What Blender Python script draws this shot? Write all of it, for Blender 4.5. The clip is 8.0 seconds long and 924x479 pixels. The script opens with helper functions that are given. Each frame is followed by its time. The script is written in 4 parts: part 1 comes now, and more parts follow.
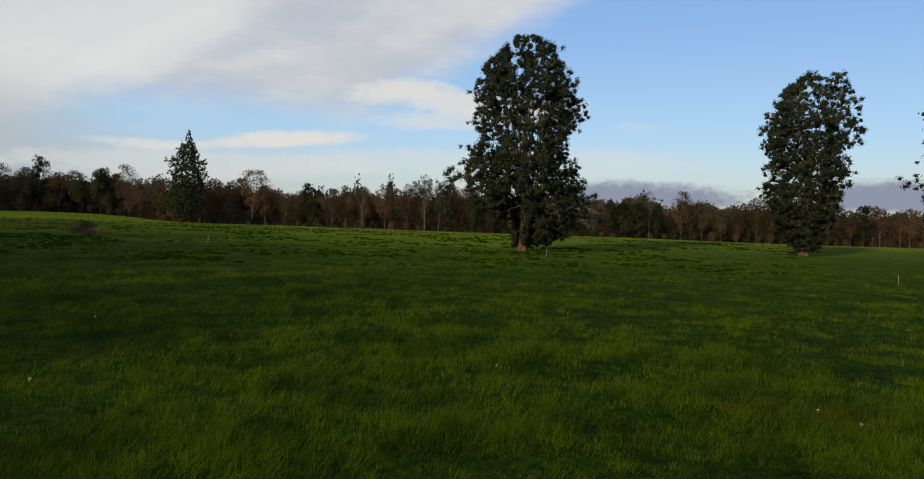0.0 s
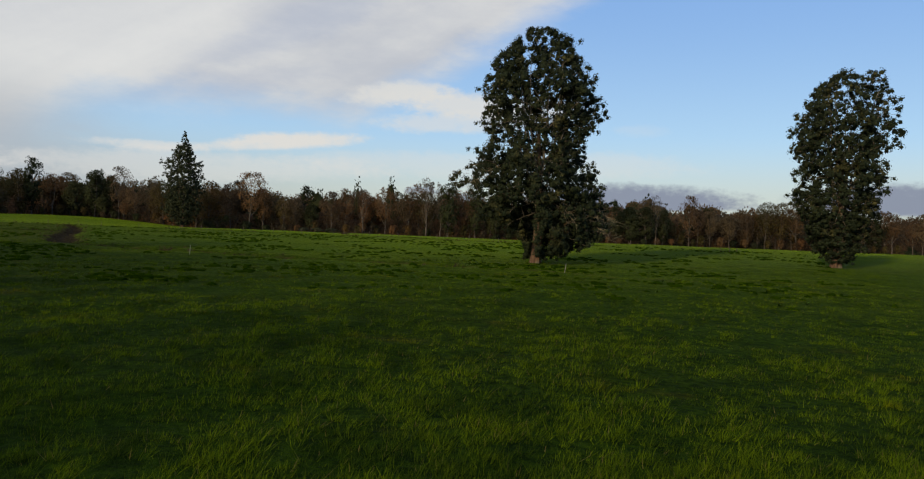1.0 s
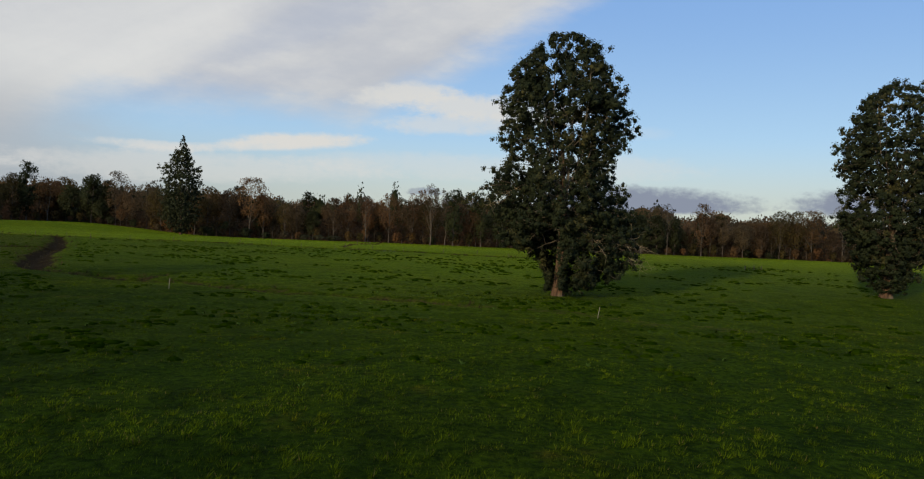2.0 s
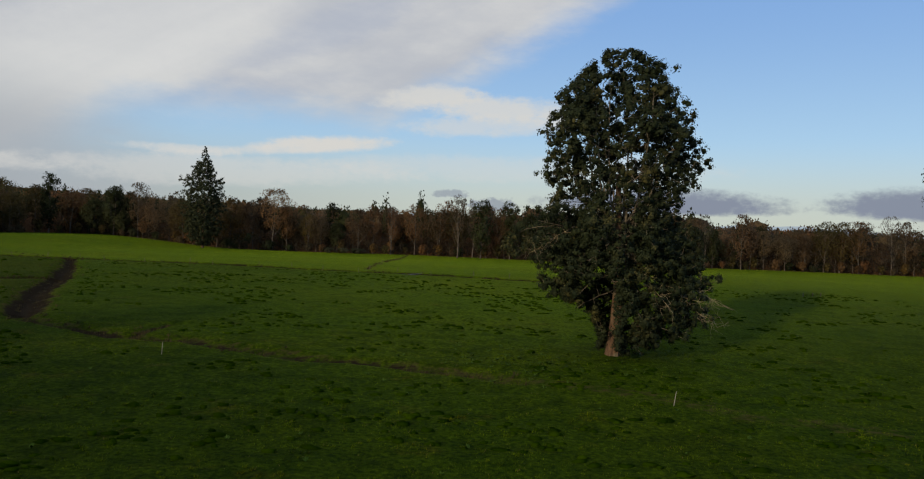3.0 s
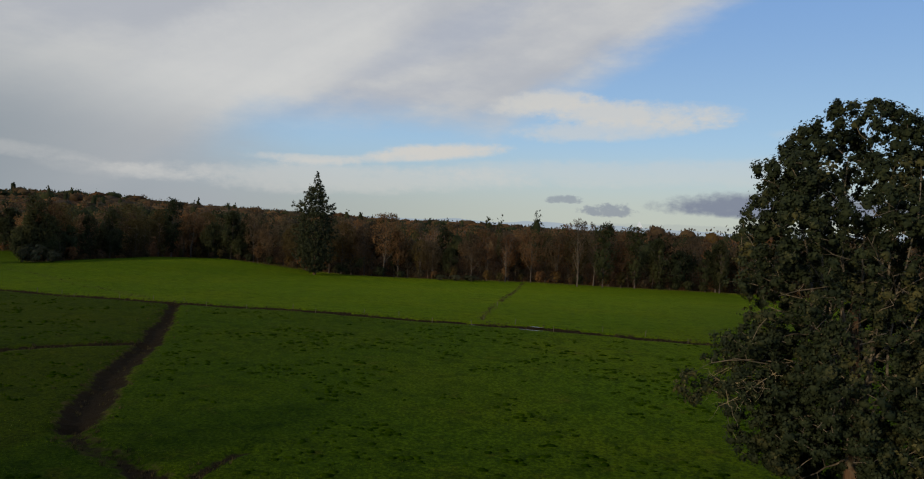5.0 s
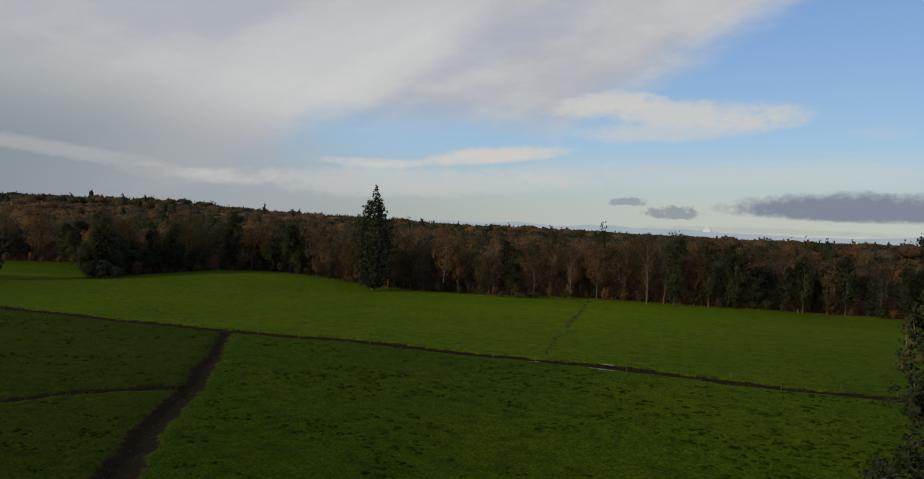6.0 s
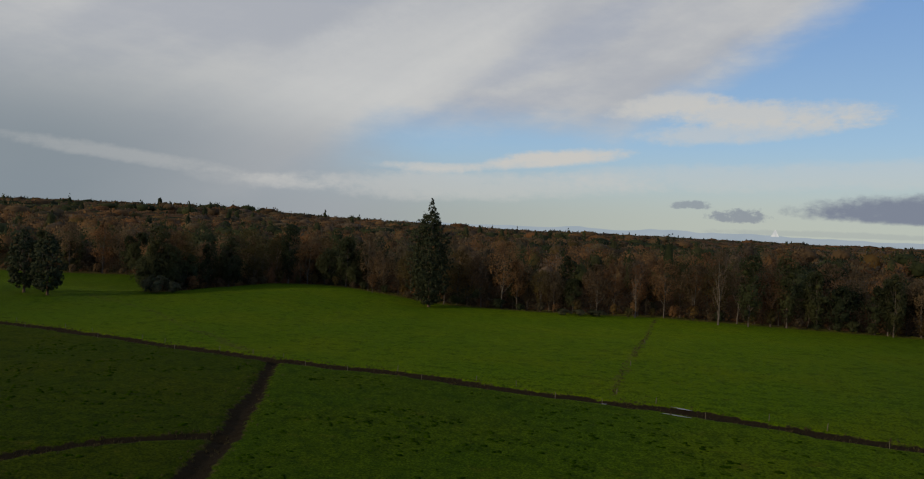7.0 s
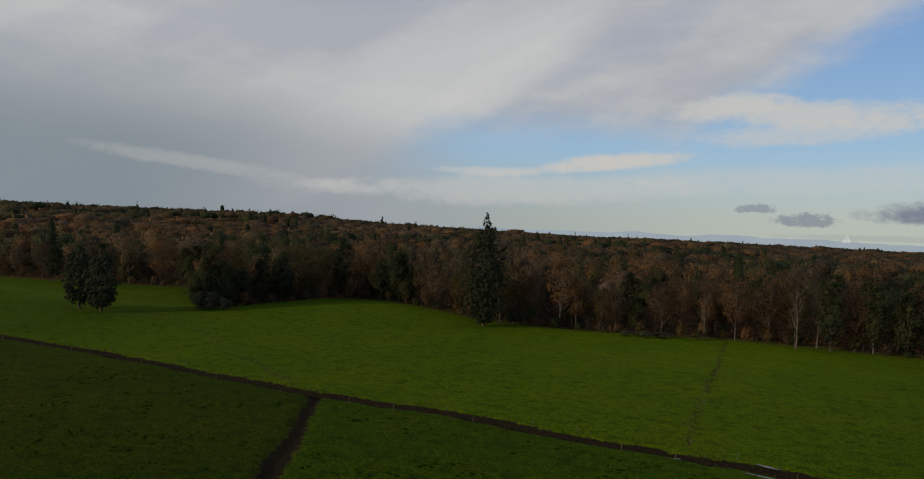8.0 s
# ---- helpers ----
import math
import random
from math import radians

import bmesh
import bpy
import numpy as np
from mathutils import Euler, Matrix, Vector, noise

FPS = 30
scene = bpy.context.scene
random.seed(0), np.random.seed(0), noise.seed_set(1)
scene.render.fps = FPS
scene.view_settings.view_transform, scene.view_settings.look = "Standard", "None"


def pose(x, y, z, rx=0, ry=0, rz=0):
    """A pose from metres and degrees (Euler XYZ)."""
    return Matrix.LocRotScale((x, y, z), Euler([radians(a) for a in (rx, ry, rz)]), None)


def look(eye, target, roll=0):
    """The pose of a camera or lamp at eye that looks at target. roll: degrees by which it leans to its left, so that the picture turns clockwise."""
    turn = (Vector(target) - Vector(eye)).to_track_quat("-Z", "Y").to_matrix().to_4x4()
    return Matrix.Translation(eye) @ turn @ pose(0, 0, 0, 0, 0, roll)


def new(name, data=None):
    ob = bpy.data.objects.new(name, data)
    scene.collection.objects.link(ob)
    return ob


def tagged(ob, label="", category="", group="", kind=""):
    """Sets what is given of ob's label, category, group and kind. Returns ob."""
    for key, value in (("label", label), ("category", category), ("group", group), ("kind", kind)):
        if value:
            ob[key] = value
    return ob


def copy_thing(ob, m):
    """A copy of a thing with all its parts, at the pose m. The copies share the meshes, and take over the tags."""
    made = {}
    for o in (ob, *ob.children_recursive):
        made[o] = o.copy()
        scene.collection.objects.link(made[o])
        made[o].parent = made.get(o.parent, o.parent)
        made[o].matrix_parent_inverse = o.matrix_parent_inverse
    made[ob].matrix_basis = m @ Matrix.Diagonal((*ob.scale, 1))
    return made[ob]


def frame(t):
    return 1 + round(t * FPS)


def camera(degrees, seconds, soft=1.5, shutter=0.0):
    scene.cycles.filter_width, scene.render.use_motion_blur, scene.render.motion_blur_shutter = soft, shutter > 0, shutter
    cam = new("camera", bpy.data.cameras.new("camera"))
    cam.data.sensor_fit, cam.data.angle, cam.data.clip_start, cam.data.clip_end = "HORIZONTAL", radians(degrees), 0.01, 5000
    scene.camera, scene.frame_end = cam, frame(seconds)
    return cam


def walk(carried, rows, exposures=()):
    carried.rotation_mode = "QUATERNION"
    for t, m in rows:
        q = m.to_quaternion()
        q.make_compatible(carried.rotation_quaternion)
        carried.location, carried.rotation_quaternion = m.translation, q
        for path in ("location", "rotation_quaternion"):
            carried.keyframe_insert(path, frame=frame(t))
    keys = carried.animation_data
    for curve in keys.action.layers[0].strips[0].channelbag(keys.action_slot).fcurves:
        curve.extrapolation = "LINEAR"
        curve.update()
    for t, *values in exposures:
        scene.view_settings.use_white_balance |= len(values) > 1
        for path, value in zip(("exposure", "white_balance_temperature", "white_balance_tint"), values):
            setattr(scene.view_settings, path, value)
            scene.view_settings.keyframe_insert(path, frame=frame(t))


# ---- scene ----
cam = camera(66.2, 8.0, 1.15)
PATH = [
    (0, (1.018, 2.682, 4.413), (0.993, 4.681, 4.356), 2.0),
    (0.5, (0.623, 6.892, 4.537), (0.597, 8.891, 4.483), 2.1),
    (1, (-0.088, 11.922, 5.298), (-0.115, 13.921, 5.248), 2.2),
    (1.5, (-0.87, 16.753, 6.538), (-0.895, 18.752, 6.49), 2.4),
    (3, (-3.754, 34.861, 13.467), (-3.861, 36.858, 13.424), 2.4),
    (3.5, (-4.755, 39.909, 15.579), (-4.931, 41.9, 15.537), 2.3),
    (4, (-6.042, 45.81, 18.006), (-6.308, 47.792, 17.966), 2.4),
    (4.5, (-7.146, 50.87, 20.23), (-7.487, 52.84, 20.191), 2.4),
    (6, (-11.609, 67.96, 28.195), (-12.199, 69.871, 28.157), 2.3),
    (6.5, (-13.441, 73.262, 30.449), (-14.104, 75.148, 30.413), 2.3),
    (7, (-15.387, 79.325, 32.997), (-16.133, 81.18, 32.963), 2.3),
    (7.5, (-17.595, 84.833, 35.268), (-18.41, 86.659, 35.234), 2.3),
    (8, (-20.039, 91.178, 37.775), (-20.932, 92.968, 37.747), 2.3),
]
walk(cam, [(t, look(eye, target, roll)) for t, eye, target, roll in PATH], ((0, 0.2), (2, 0.14), (3.5, 0.03), (6.5, -0.14), (8, -0.22)))

# ---- world, sun ----
SKY = 0.10                       # strength of the sky
SUN_AZ, SUN_EL = 212.0, 15.0     # degrees from north (the y axis) over east; height
world = bpy.data.worlds.new("world")
scene.world = world
world.use_nodes = True
wt = world.node_tree
wt.nodes.clear()


def wnode(kind, **kw):
    n = wt.nodes.new(kind)
    for key, value in kw.items():
        setattr(n, key, value)
    return n


def wmath(op, a, b=None, c=None, clamp=False):
    n = wnode("ShaderNodeMath", operation=op, use_clamp=clamp)
    for i, v in enumerate((a, b, c)):
        if v is None:
            continue
        if isinstance(v, (int, float)):
            n.inputs[i].default_value = v
        else:
            wt.links.new(v, n.inputs[i])
    return n.outputs[0]


def wstep(v, lo, hi):
    """Smooth step from lo to hi (lo may be above hi)."""
    n = wnode("ShaderNodeMapRange", interpolation_type="SMOOTHSTEP")
    wt.links.new(v, n.inputs["Value"])
    n.inputs["From Min"].default_value, n.inputs["From Max"].default_value = (lo, hi) if lo < hi else (hi, lo)
    n.inputs["To Min"].default_value, n.inputs["To Max"].default_value = (0, 1) if lo < hi else (1, 0)
    return n.outputs[0]


def wmix(fac, a, b):
    n = wnode("ShaderNodeMix", data_type="RGBA", clamp_factor=True)
    for sock, v in ((n.inputs[0], fac), (n.inputs[6], a), (n.inputs[7], b)):
        if isinstance(v, tuple):
            sock.default_value = (*[c / SKY for c in v], 1)
        elif isinstance(v, (int, float)):
            sock.default_value = v
        else:
            wt.links.new(v, sock)
    return n.outputs[2]


def wnoise(vec, scale, detail, rough=0.55):
    n = wnode("ShaderNodeTexNoise")
    wt.links.new(vec, n.inputs["Vector"])
    n.inputs["Scale"].default_value, n.inputs["Detail"].default_value, n.inputs["Roughness"].default_value = scale, detail, rough
    return n.outputs["Fac"]


tex = wnode("ShaderNodeTexCoord").outputs["Generated"]
sep = wnode("ShaderNodeSeparateXYZ")
wt.links.new(tex, sep.inputs[0])
az0 = wmath("MULTIPLY", wmath("ARCTAN2", sep.outputs[0], sep.outputs[1]), 180 / math.pi)
el0 = wmath("MULTIPLY", wmath("ARCSINE", sep.outputs[2]), 180 / math.pi)
flat = wnode("ShaderNodeCombineXYZ")                 # the sky unrolled, streaks drawn out sideways
wt.links.new(wmath("MULTIPLY", az0, 0.35), flat.inputs[0])
wt.links.new(el0, flat.inputs[1])
puff = wnode("ShaderNodeCombineXYZ")
wt.links.new(az0, puff.inputs[0])
wt.links.new(wmath("MULTIPLY", el0, 1.6), puff.inputs[1])
streak = wmath("SUBTRACT", wnoise(flat.outputs[0], 0.30, 9, 0.66), 0.5)
billow = wmath("SUBTRACT", wnoise(puff.outputs[0], 1.0, 7, 0.66), 0.5)
broad = wnoise(flat.outputs[0], 0.09, 3)
slant = wnode("ShaderNodeCombineXYZ")                # fibres of the high sheet, rising to the right
wt.links.new(wmath("MULTIPLY", wmath("ADD", wmath("MULTIPLY", az0, 0.87), wmath("MULTIPLY", el0, 0.5)), 0.10), slant.inputs[0])
wt.links.new(wmath("SUBTRACT", wmath("MULTIPLY", el0, 0.87), wmath("MULTIPLY", az0, 0.5)), slant.inputs[1])
fibre = wmath("ADD", wmath("SUBTRACT", wnoise(slant.outputs[0], 0.16, 5, 0.5), 0.5), wmath("MULTIPLY", streak, 0.35))
el = wmath("ADD", el0, wmath("MULTIPLY", streak, 3.2))
az = wmath("ADD", az0, wmath("MULTIPLY", streak, 6.0))


def cloud(a, e, ra, re, slope=0.0, soft=0.6, rough=1.2, puffy=False, base=0.0):
    """A cloud's cover: an ellipse round azimuth a and height e with a torn edge."""
    da = wmath("DIVIDE", wmath("SUBTRACT", az0, a), ra)
    de = wmath("DIVIDE", wmath("SUBTRACT", wmath("SUBTRACT", el0, e), wmath("MULTIPLY", wmath("SUBTRACT", az0, a), slope)), re)
    if base:                                         # flat underside
        de = wmath("MAXIMUM", de, wmath("MULTIPLY", de, -base))
    r = wmath("ADD", wmath("MULTIPLY", da, da), wmath("MULTIPLY", de, de))
    r = wmath("ADD", r, wmath("MULTIPLY", billow if puffy else streak, rough * 2))
    if not puffy:
        r = wmath("ADD", r, wmath("MULTIPLY", billow, rough * 0.9))
    return wstep(r, 1.0 + soft * 0.5, 1.0 - soft * 0.7)


nishita = wnode("ShaderNodeTexSky", sky_type="NISHITA", sun_disc=False, sun_elevation=radians(SUN_EL), sun_rotation=radians(SUN_AZ), air_density=1.0, dust_density=0.6, ozone_density=1.4)
sky = nishita.outputs[0]
clear = wmix(wstep(el0, 1.0, 19.0), (0.40, 0.61, 0.81), (0.215, 0.40, 0.76))
sky = wmix(0.75, sky, clear)
haze = wmix(wstep(az0, 4.0, -46.0), (0.54, 0.575, 0.495), (0.32, 0.352, 0.362))
sky = wmix(wmath("MULTIPLY", wstep(el0, 7.5, 0.5), 0.92), sky, haze)
# the broad sheet with its slanting edge
low = wmath("MULTIPLY", wstep(az0, -43.0, -27.0), 8.0)
edge = wmath("ADD", wmath("MULTIPLY", wmath("MINIMUM", wmath("MAXIMUM", az0, -50.0), 60.0), 0.54), 13.2)
edge = wmath("MAXIMUM", edge, low)
edge = wmath("ADD", edge, wmath("MULTIPLY", wstep(az0, -100.0, -170.0), 40.0))
sheet = wstep(wmath("ADD", wmath("SUBTRACT", el, edge), wmath("MULTIPLY", fibre, 3.0)), -1.6, 2.4)
tone = wmix(wstep(wmath("ADD", broad, wmath("ADD", wmath("MULTIPLY", streak, 0.25), wmath("MULTIPLY", fibre, 0.55))), 0.34, 0.66), (0.468, 0.481, 0.512), (0.62, 0.614, 0.595))
glow = cloud(-29, 12.2, 12, 4.2, 0.45, 1.7, 1.0)
tone = wmix(wmath("MULTIPLY", glow, 0.85), tone, wmix(wstep(fibre, -0.2, 0.2), (0.60, 0.60, 0.59), (0.70, 0.69, 0.66)))
sky = wmix(wmath("MULTIPLY", sheet, 0.93), sky, tone)
for a, e, ra, re, slope, cover in ((-14, 14.6, 7.5, 1.6, 0.45, 0.45), (-31, 18.6, 9, 1.5, 0.1, 0.5), (-20, 9.6, 8, 1.0, 0.2, 0.25)):
    sky = wmix(wmath("MULTIPLY", cloud(a, e, ra, re, slope, 1.7, 1.2), cover), sky, (0.36, 0.41, 0.52))
sky = wmix(wmath("MULTIPLY", wstep(wmath("ADD", az0, wmath("MULTIPLY", streak, 12.0)), -22.0, -36.0), wmath("MULTIPLY", wstep(el0, 11.0, 5.0), 0.75)), sky, (0.39, 0.415, 0.45))
grey = wmath("MULTIPLY", wstep(az0, -30.0, -54.0), wstep(el0, 15.0, 4.0))
sky = wmix(wmath("MULTIPLY", grey, 0.85), sky, (0.235, 0.285, 0.325))
# bright bands below it
for a, e, ra, re, slope, cover in ((-15.3, 5.75, 6.0, 0.62, 0.09, 1.0), (-19.5, 5.1, 7.0, 0.4, 0.09, 0.6), (-25, 4.8, 4.5, 0.35, 0.0, 0.7), (-22, 3.4, 14, 1.1, 0.02, 0.5), (-6.5, 9.9, 4.2, 0.9, 0.1, 0.85), (0.5, 9.2, 7.5, 1.0, -0.03, 0.85),
                                   (-1, 8.0, 7, 0.8, 0.05, 0.6), (-47, 4.3, 7.5, 0.55, -0.10, 0.28), (-39.5, 3.1, 3.6, 0.6, -0.05, 0.16), (2, 4.6, 16, 1.0, 0.02, 0.35), (-36, 3.0, 4, 0.5, -0.02, 0.4),
                                   (13, 7.6, 2.2, 0.5, 0, 0.18)):
    sky = wmix(wmath("MULTIPLY", cloud(a, e, ra, re, slope, 1.4, 2.0), cover), sky, (0.64, 0.63, 0.60))
# small dark clouds low over the horizon
for a, e, ra, re, torn, cover in ((12.5, 2.0, 9.0, 1.4, 0.8, 0.95), (30.5, 2.2, 6.6, 1.5, 0.8, 0.95), (-4.2, 2.3, 1.4, 0.45, 2.8, 0.6), (-0.7, 1.5, 2.1, 0.7, 2.8, 0.68), (6, 0.45, 9, 0.3, 1.4, 0.2), (42, 2.0, 4, 1.0, 1.5, 0.7)):
    sky = wmix(wmath("MULTIPLY", cloud(a, e, ra, re, 0.0, 0.9, torn, True, 2.2), cover), sky, (0.215, 0.245, 0.32))
sky = wmix(wstep(el0, 0.0, -2.0), sky, (0.10, 0.12, 0.08))
back = wnode("ShaderNodeBackground")
back.inputs["Strength"].default_value = SKY
wt.links.new(sky, back.inputs["Color"])
wt.links.new(back.outputs[0], wnode("ShaderNodeOutputWorld").inputs["Surface"])

sun = new("sun", bpy.data.lights.new("sun", "SUN"))
sun.data.energy, sun.data.angle, sun.data.color = 3.0, radians(2.5), (1.0, 0.80, 0.50)
sun.matrix_world = look((0, 0, 80), Vector((0, 0, 80)) - Vector((math.sin(radians(SUN_AZ)) * math.cos(radians(SUN_EL)), math.cos(radians(SUN_AZ)) * math.cos(radians(SUN_EL)), math.sin(radians(SUN_EL)))))


# ---- materials ----
def shader(name, rough=0.8):
    m = bpy.data.materials.new(name)
    m.use_nodes = True
    t = m.node_tree
    bsdf = t.nodes["Principled BSDF"]
    bsdf.inputs["Roughness"].default_value = rough
    bsdf.inputs["Specular IOR Level"].default_value = 0.25
    return m, t, bsdf


def tnode(t, kind, **kw):
    n = t.nodes.new(kind)
    for key, value in kw.items():
        setattr(n, key, value)
    return n


def tmix(t, fac, a, b, blend="MIX"):
    n = tnode(t, "ShaderNodeMix", data_type="RGBA", blend_type=blend)
    for sock, v in ((n.inputs[0], fac), (n.inputs[6], a), (n.inputs[7], b)):
        if isinstance(v, tuple):
            sock.default_value = (*v, 1)
        elif isinstance(v, (int, float)):
            sock.default_value = v
        else:
            t.links.new(v, sock)
    return n.outputs[2]


def tnoise(t, vec, scale, detail=4, rough=0.55):
    n = tnode(t, "ShaderNodeTexNoise")
    n.inputs["Scale"].default_value, n.inputs["Detail"].default_value, n.inputs["Roughness"].default_value = scale, detail, rough
    t.links.new(vec, n.inputs["Vector"])
    return n.outputs["Fac"]


def tramp(t, v, lo, hi):
    n = tnode(t, "ShaderNodeMapRange", interpolation_type="SMOOTHSTEP")
    t.links.new(v, n.inputs["Value"])
    n.inputs["From Min"].default_value, n.inputs["From Max"].default_value = lo, hi
    return n.outputs[0]


def attribute(t, name):
    return tnode(t, "ShaderNodeAttribute", attribute_name=name).outputs["Fac"]


def place(t):
    return tnode(t, "ShaderNodeNewGeometry").outputs["Position"]


def thin(t, bsdf, colour, share):
    """Light that comes through a leaf."""
    tr = tnode(t, "ShaderNodeBsdfTranslucent")
    t.links.new(colour, tr.inputs["Color"])
    mix = tnode(t, "ShaderNodeMixShader")
    mix.inputs[0].default_value = share
    t.links.new(bsdf.outputs[0], mix.inputs[1])
    t.links.new(tr.outputs[0], mix.inputs[2])
    t.links.new(mix.outputs[0], t.nodes["Material Output"].inputs["Surface"])


def grass_colour(t):
    """Pasture: paddock greens with a painted fall-off of light, tussocks, paler and browner patches."""
    p = place(t)
    sward_light = attribute(t, "sward_light")
    c = tmix(t, sward_light, (0.0122, 0.0285, 0.0018), (0.054, 0.093, 0.0020))
    c = tmix(t, attribute(t, "worn"), c, tmix(t, 1.0, c, (1.12, 0.90, 1.0), "MULTIPLY"))
    c = tmix(t, tramp(t, tnoise(t, p, 0.035, 4), 0.35, 0.75), c, tmix(t, 1.0, c, (1.35, 1.1, 1.0), "MULTIPLY"))
    c = tmix(t, tramp(t, tnoise(t, p, 0.5, 8, 0.8), 0.45, 0.60), c, tmix(t, 1.0, c, (0.64, 0.72, 0.86), "MULTIPLY"))
    c = tmix(t, tramp(t, tnoise(t, p, 0.24, 5, 0.6), 0.50, 0.62), c, tmix(t, 1.0, c, (0.72, 0.76, 0.86), "MULTIPLY"))
    n = tnode(t, "ShaderNodeMath", operation="MULTIPLY")
    t.links.new(tramp(t, tnoise(t, p, 0.16, 5, 0.65), 0.58, 0.74), n.inputs[0])
    n.inputs[1].default_value = 0.5
    c = tmix(t, n.outputs[0], c, (0.050, 0.044, 0.007))
    return tmix(t, tramp(t, tnoise(t, p, 2.6, 6, 0.7), 0.35, 0.68), tmix(t, 1.0, c, (0.45, 0.52, 0.6), "MULTIPLY"), tmix(t, 1.0, c, (1.6, 1.5, 1.2), "MULTIPLY"))


def ground_material():
    m, t, bsdf = shader("pasture", 1.0)
    bsdf.inputs["Specular IOR Level"].default_value = 0.02
    bsdf.inputs["Sheen Roughness"].default_value = 0.16
    bsdf.inputs["Sheen Tint"].default_value = (0.47, 0.71, 0.03, 1)
    p = place(t)
    c = grass_colour(t)
    torn = tnoise(t, p, 0.9, 5, 0.65)
    add = tnode(t, "ShaderNodeMath", operation="ADD")
    t.links.new(attribute(t, "rush"), add.inputs[0])
    t.links.new(torn, add.inputs[1])
    c = tmix(t, tramp(t, add.outputs[0], 0.85, 1.25), c, (0.060, 0.044, 0.020))
    add = tnode(t, "ShaderNodeMath", operation="ADD")
    t.links.new(attribute(t, "bare"), add.inputs[0])
    t.links.new(torn, add.inputs[1])
    # Dark ditch earth, with the shade of the recess put into its colour.
    shaded_soil = tmix(t, tnoise(t, p, 1.7, 5), (0.008, 0.0065, 0.004), (0.021, 0.016, 0.010))
    c = tmix(t, tramp(t, add.outputs[0], 0.85, 1.1), c, shaded_soil)
    lush = tnode(t, "ShaderNodeMapRange")
    t.links.new(add.outputs[0], lush.inputs["Value"])
    lush.inputs["From Min"].default_value, lush.inputs["From Max"].default_value = 0.95, 0.75
    lush.inputs["To Min"].default_value, lush.inputs["To Max"].default_value = 0.0, 0.2
    # Sheen added at grazing view for the lit blade tips that flat ground lacks.
    skim = tnode(t, "ShaderNodeMath", operation="POWER")
    t.links.new(tnode(t, "ShaderNodeLayerWeight").outputs["Facing"], skim.inputs[0])
    skim.inputs[1].default_value = 12.0
    graze_light = tnode(t, "ShaderNodeMath", operation="MULTIPLY")
    t.links.new(lush.outputs[0], graze_light.inputs[0])
    t.links.new(skim.outputs[0], graze_light.inputs[1])
    # Follows the painted tone, so darker ground also gets less sheen.
    thick = tnode(t, "ShaderNodeMath", operation="MULTIPLY_ADD", use_clamp=True)
    t.links.new(attribute(t, "sward_light"), thick.inputs[0])
    thick.inputs[1].default_value, thick.inputs[2].default_value = 1.4, 0.18
    full = tnode(t, "ShaderNodeMath", operation="MULTIPLY")
    t.links.new(graze_light.outputs[0], full.inputs[0])
    t.links.new(thick.outputs[0], full.inputs[1])
    t.links.new(full.outputs[0], bsdf.inputs["Sheen Weight"])
    litter = tmix(t, tnoise(t, p, 0.5, 5), (0.030, 0.020, 0.012), (0.070, 0.042, 0.020))
    c = tmix(t, attribute(t, "litter"), c, litter)
    t.links.new(c, bsdf.inputs["Base Color"])
    bump = tnode(t, "ShaderNodeBump")
    bump.inputs["Strength"].default_value, bump.inputs["Distance"].default_value = 1.0, 0.2
    h = tnode(t, "ShaderNodeMath", operation="ADD")
    t.links.new(tnoise(t, p, 0.6, 7, 0.68), h.inputs[0])
    t.links.new(tnoise(t, p, 4.5, 4, 0.7), h.inputs[1])
    t.links.new(h.outputs[0], bump.inputs["Height"])
    t.links.new(bump.outputs[0], bsdf.inputs["Normal"])
    return m


def blade_material():
    m, t, bsdf = shader("grass_blade", 0.8)
    bsdf.inputs["Specular IOR Level"].default_value = 0.08
    isl = tnode(t, "ShaderNodeNewGeometry").outputs["Random Per Island"]
    p = place(t)
    c = tmix(t, isl, (0.013, 0.034, 0.001), (0.104, 0.152, 0.0012))
    c = tmix(t, tramp(t, tnoise(t, p, 0.24, 5, 0.6), 0.50, 0.62), c, tmix(t, 1.0, c, (0.50, 0.56, 0.9), "MULTIPLY"))
    c = tmix(t, tramp(t, tnoise(t, p, 0.5, 8, 0.8), 0.47, 0.62), c, (0.015, 0.032, 0.001))
    c = tmix(t, tramp(t, tnoise(t, p, 0.16, 5, 0.65), 0.55, 0.72), c, tmix(t, 1.0, c, (1.5, 0.92, 1.0), "MULTIPLY"))
    c = tmix(t, tramp(t, isl, 0.97, 0.985), c, (0.13, 0.11, 0.035))
    t.links.new(c, bsdf.inputs["Base Color"])
    thin(t, bsdf, c, 0.3)
    return m


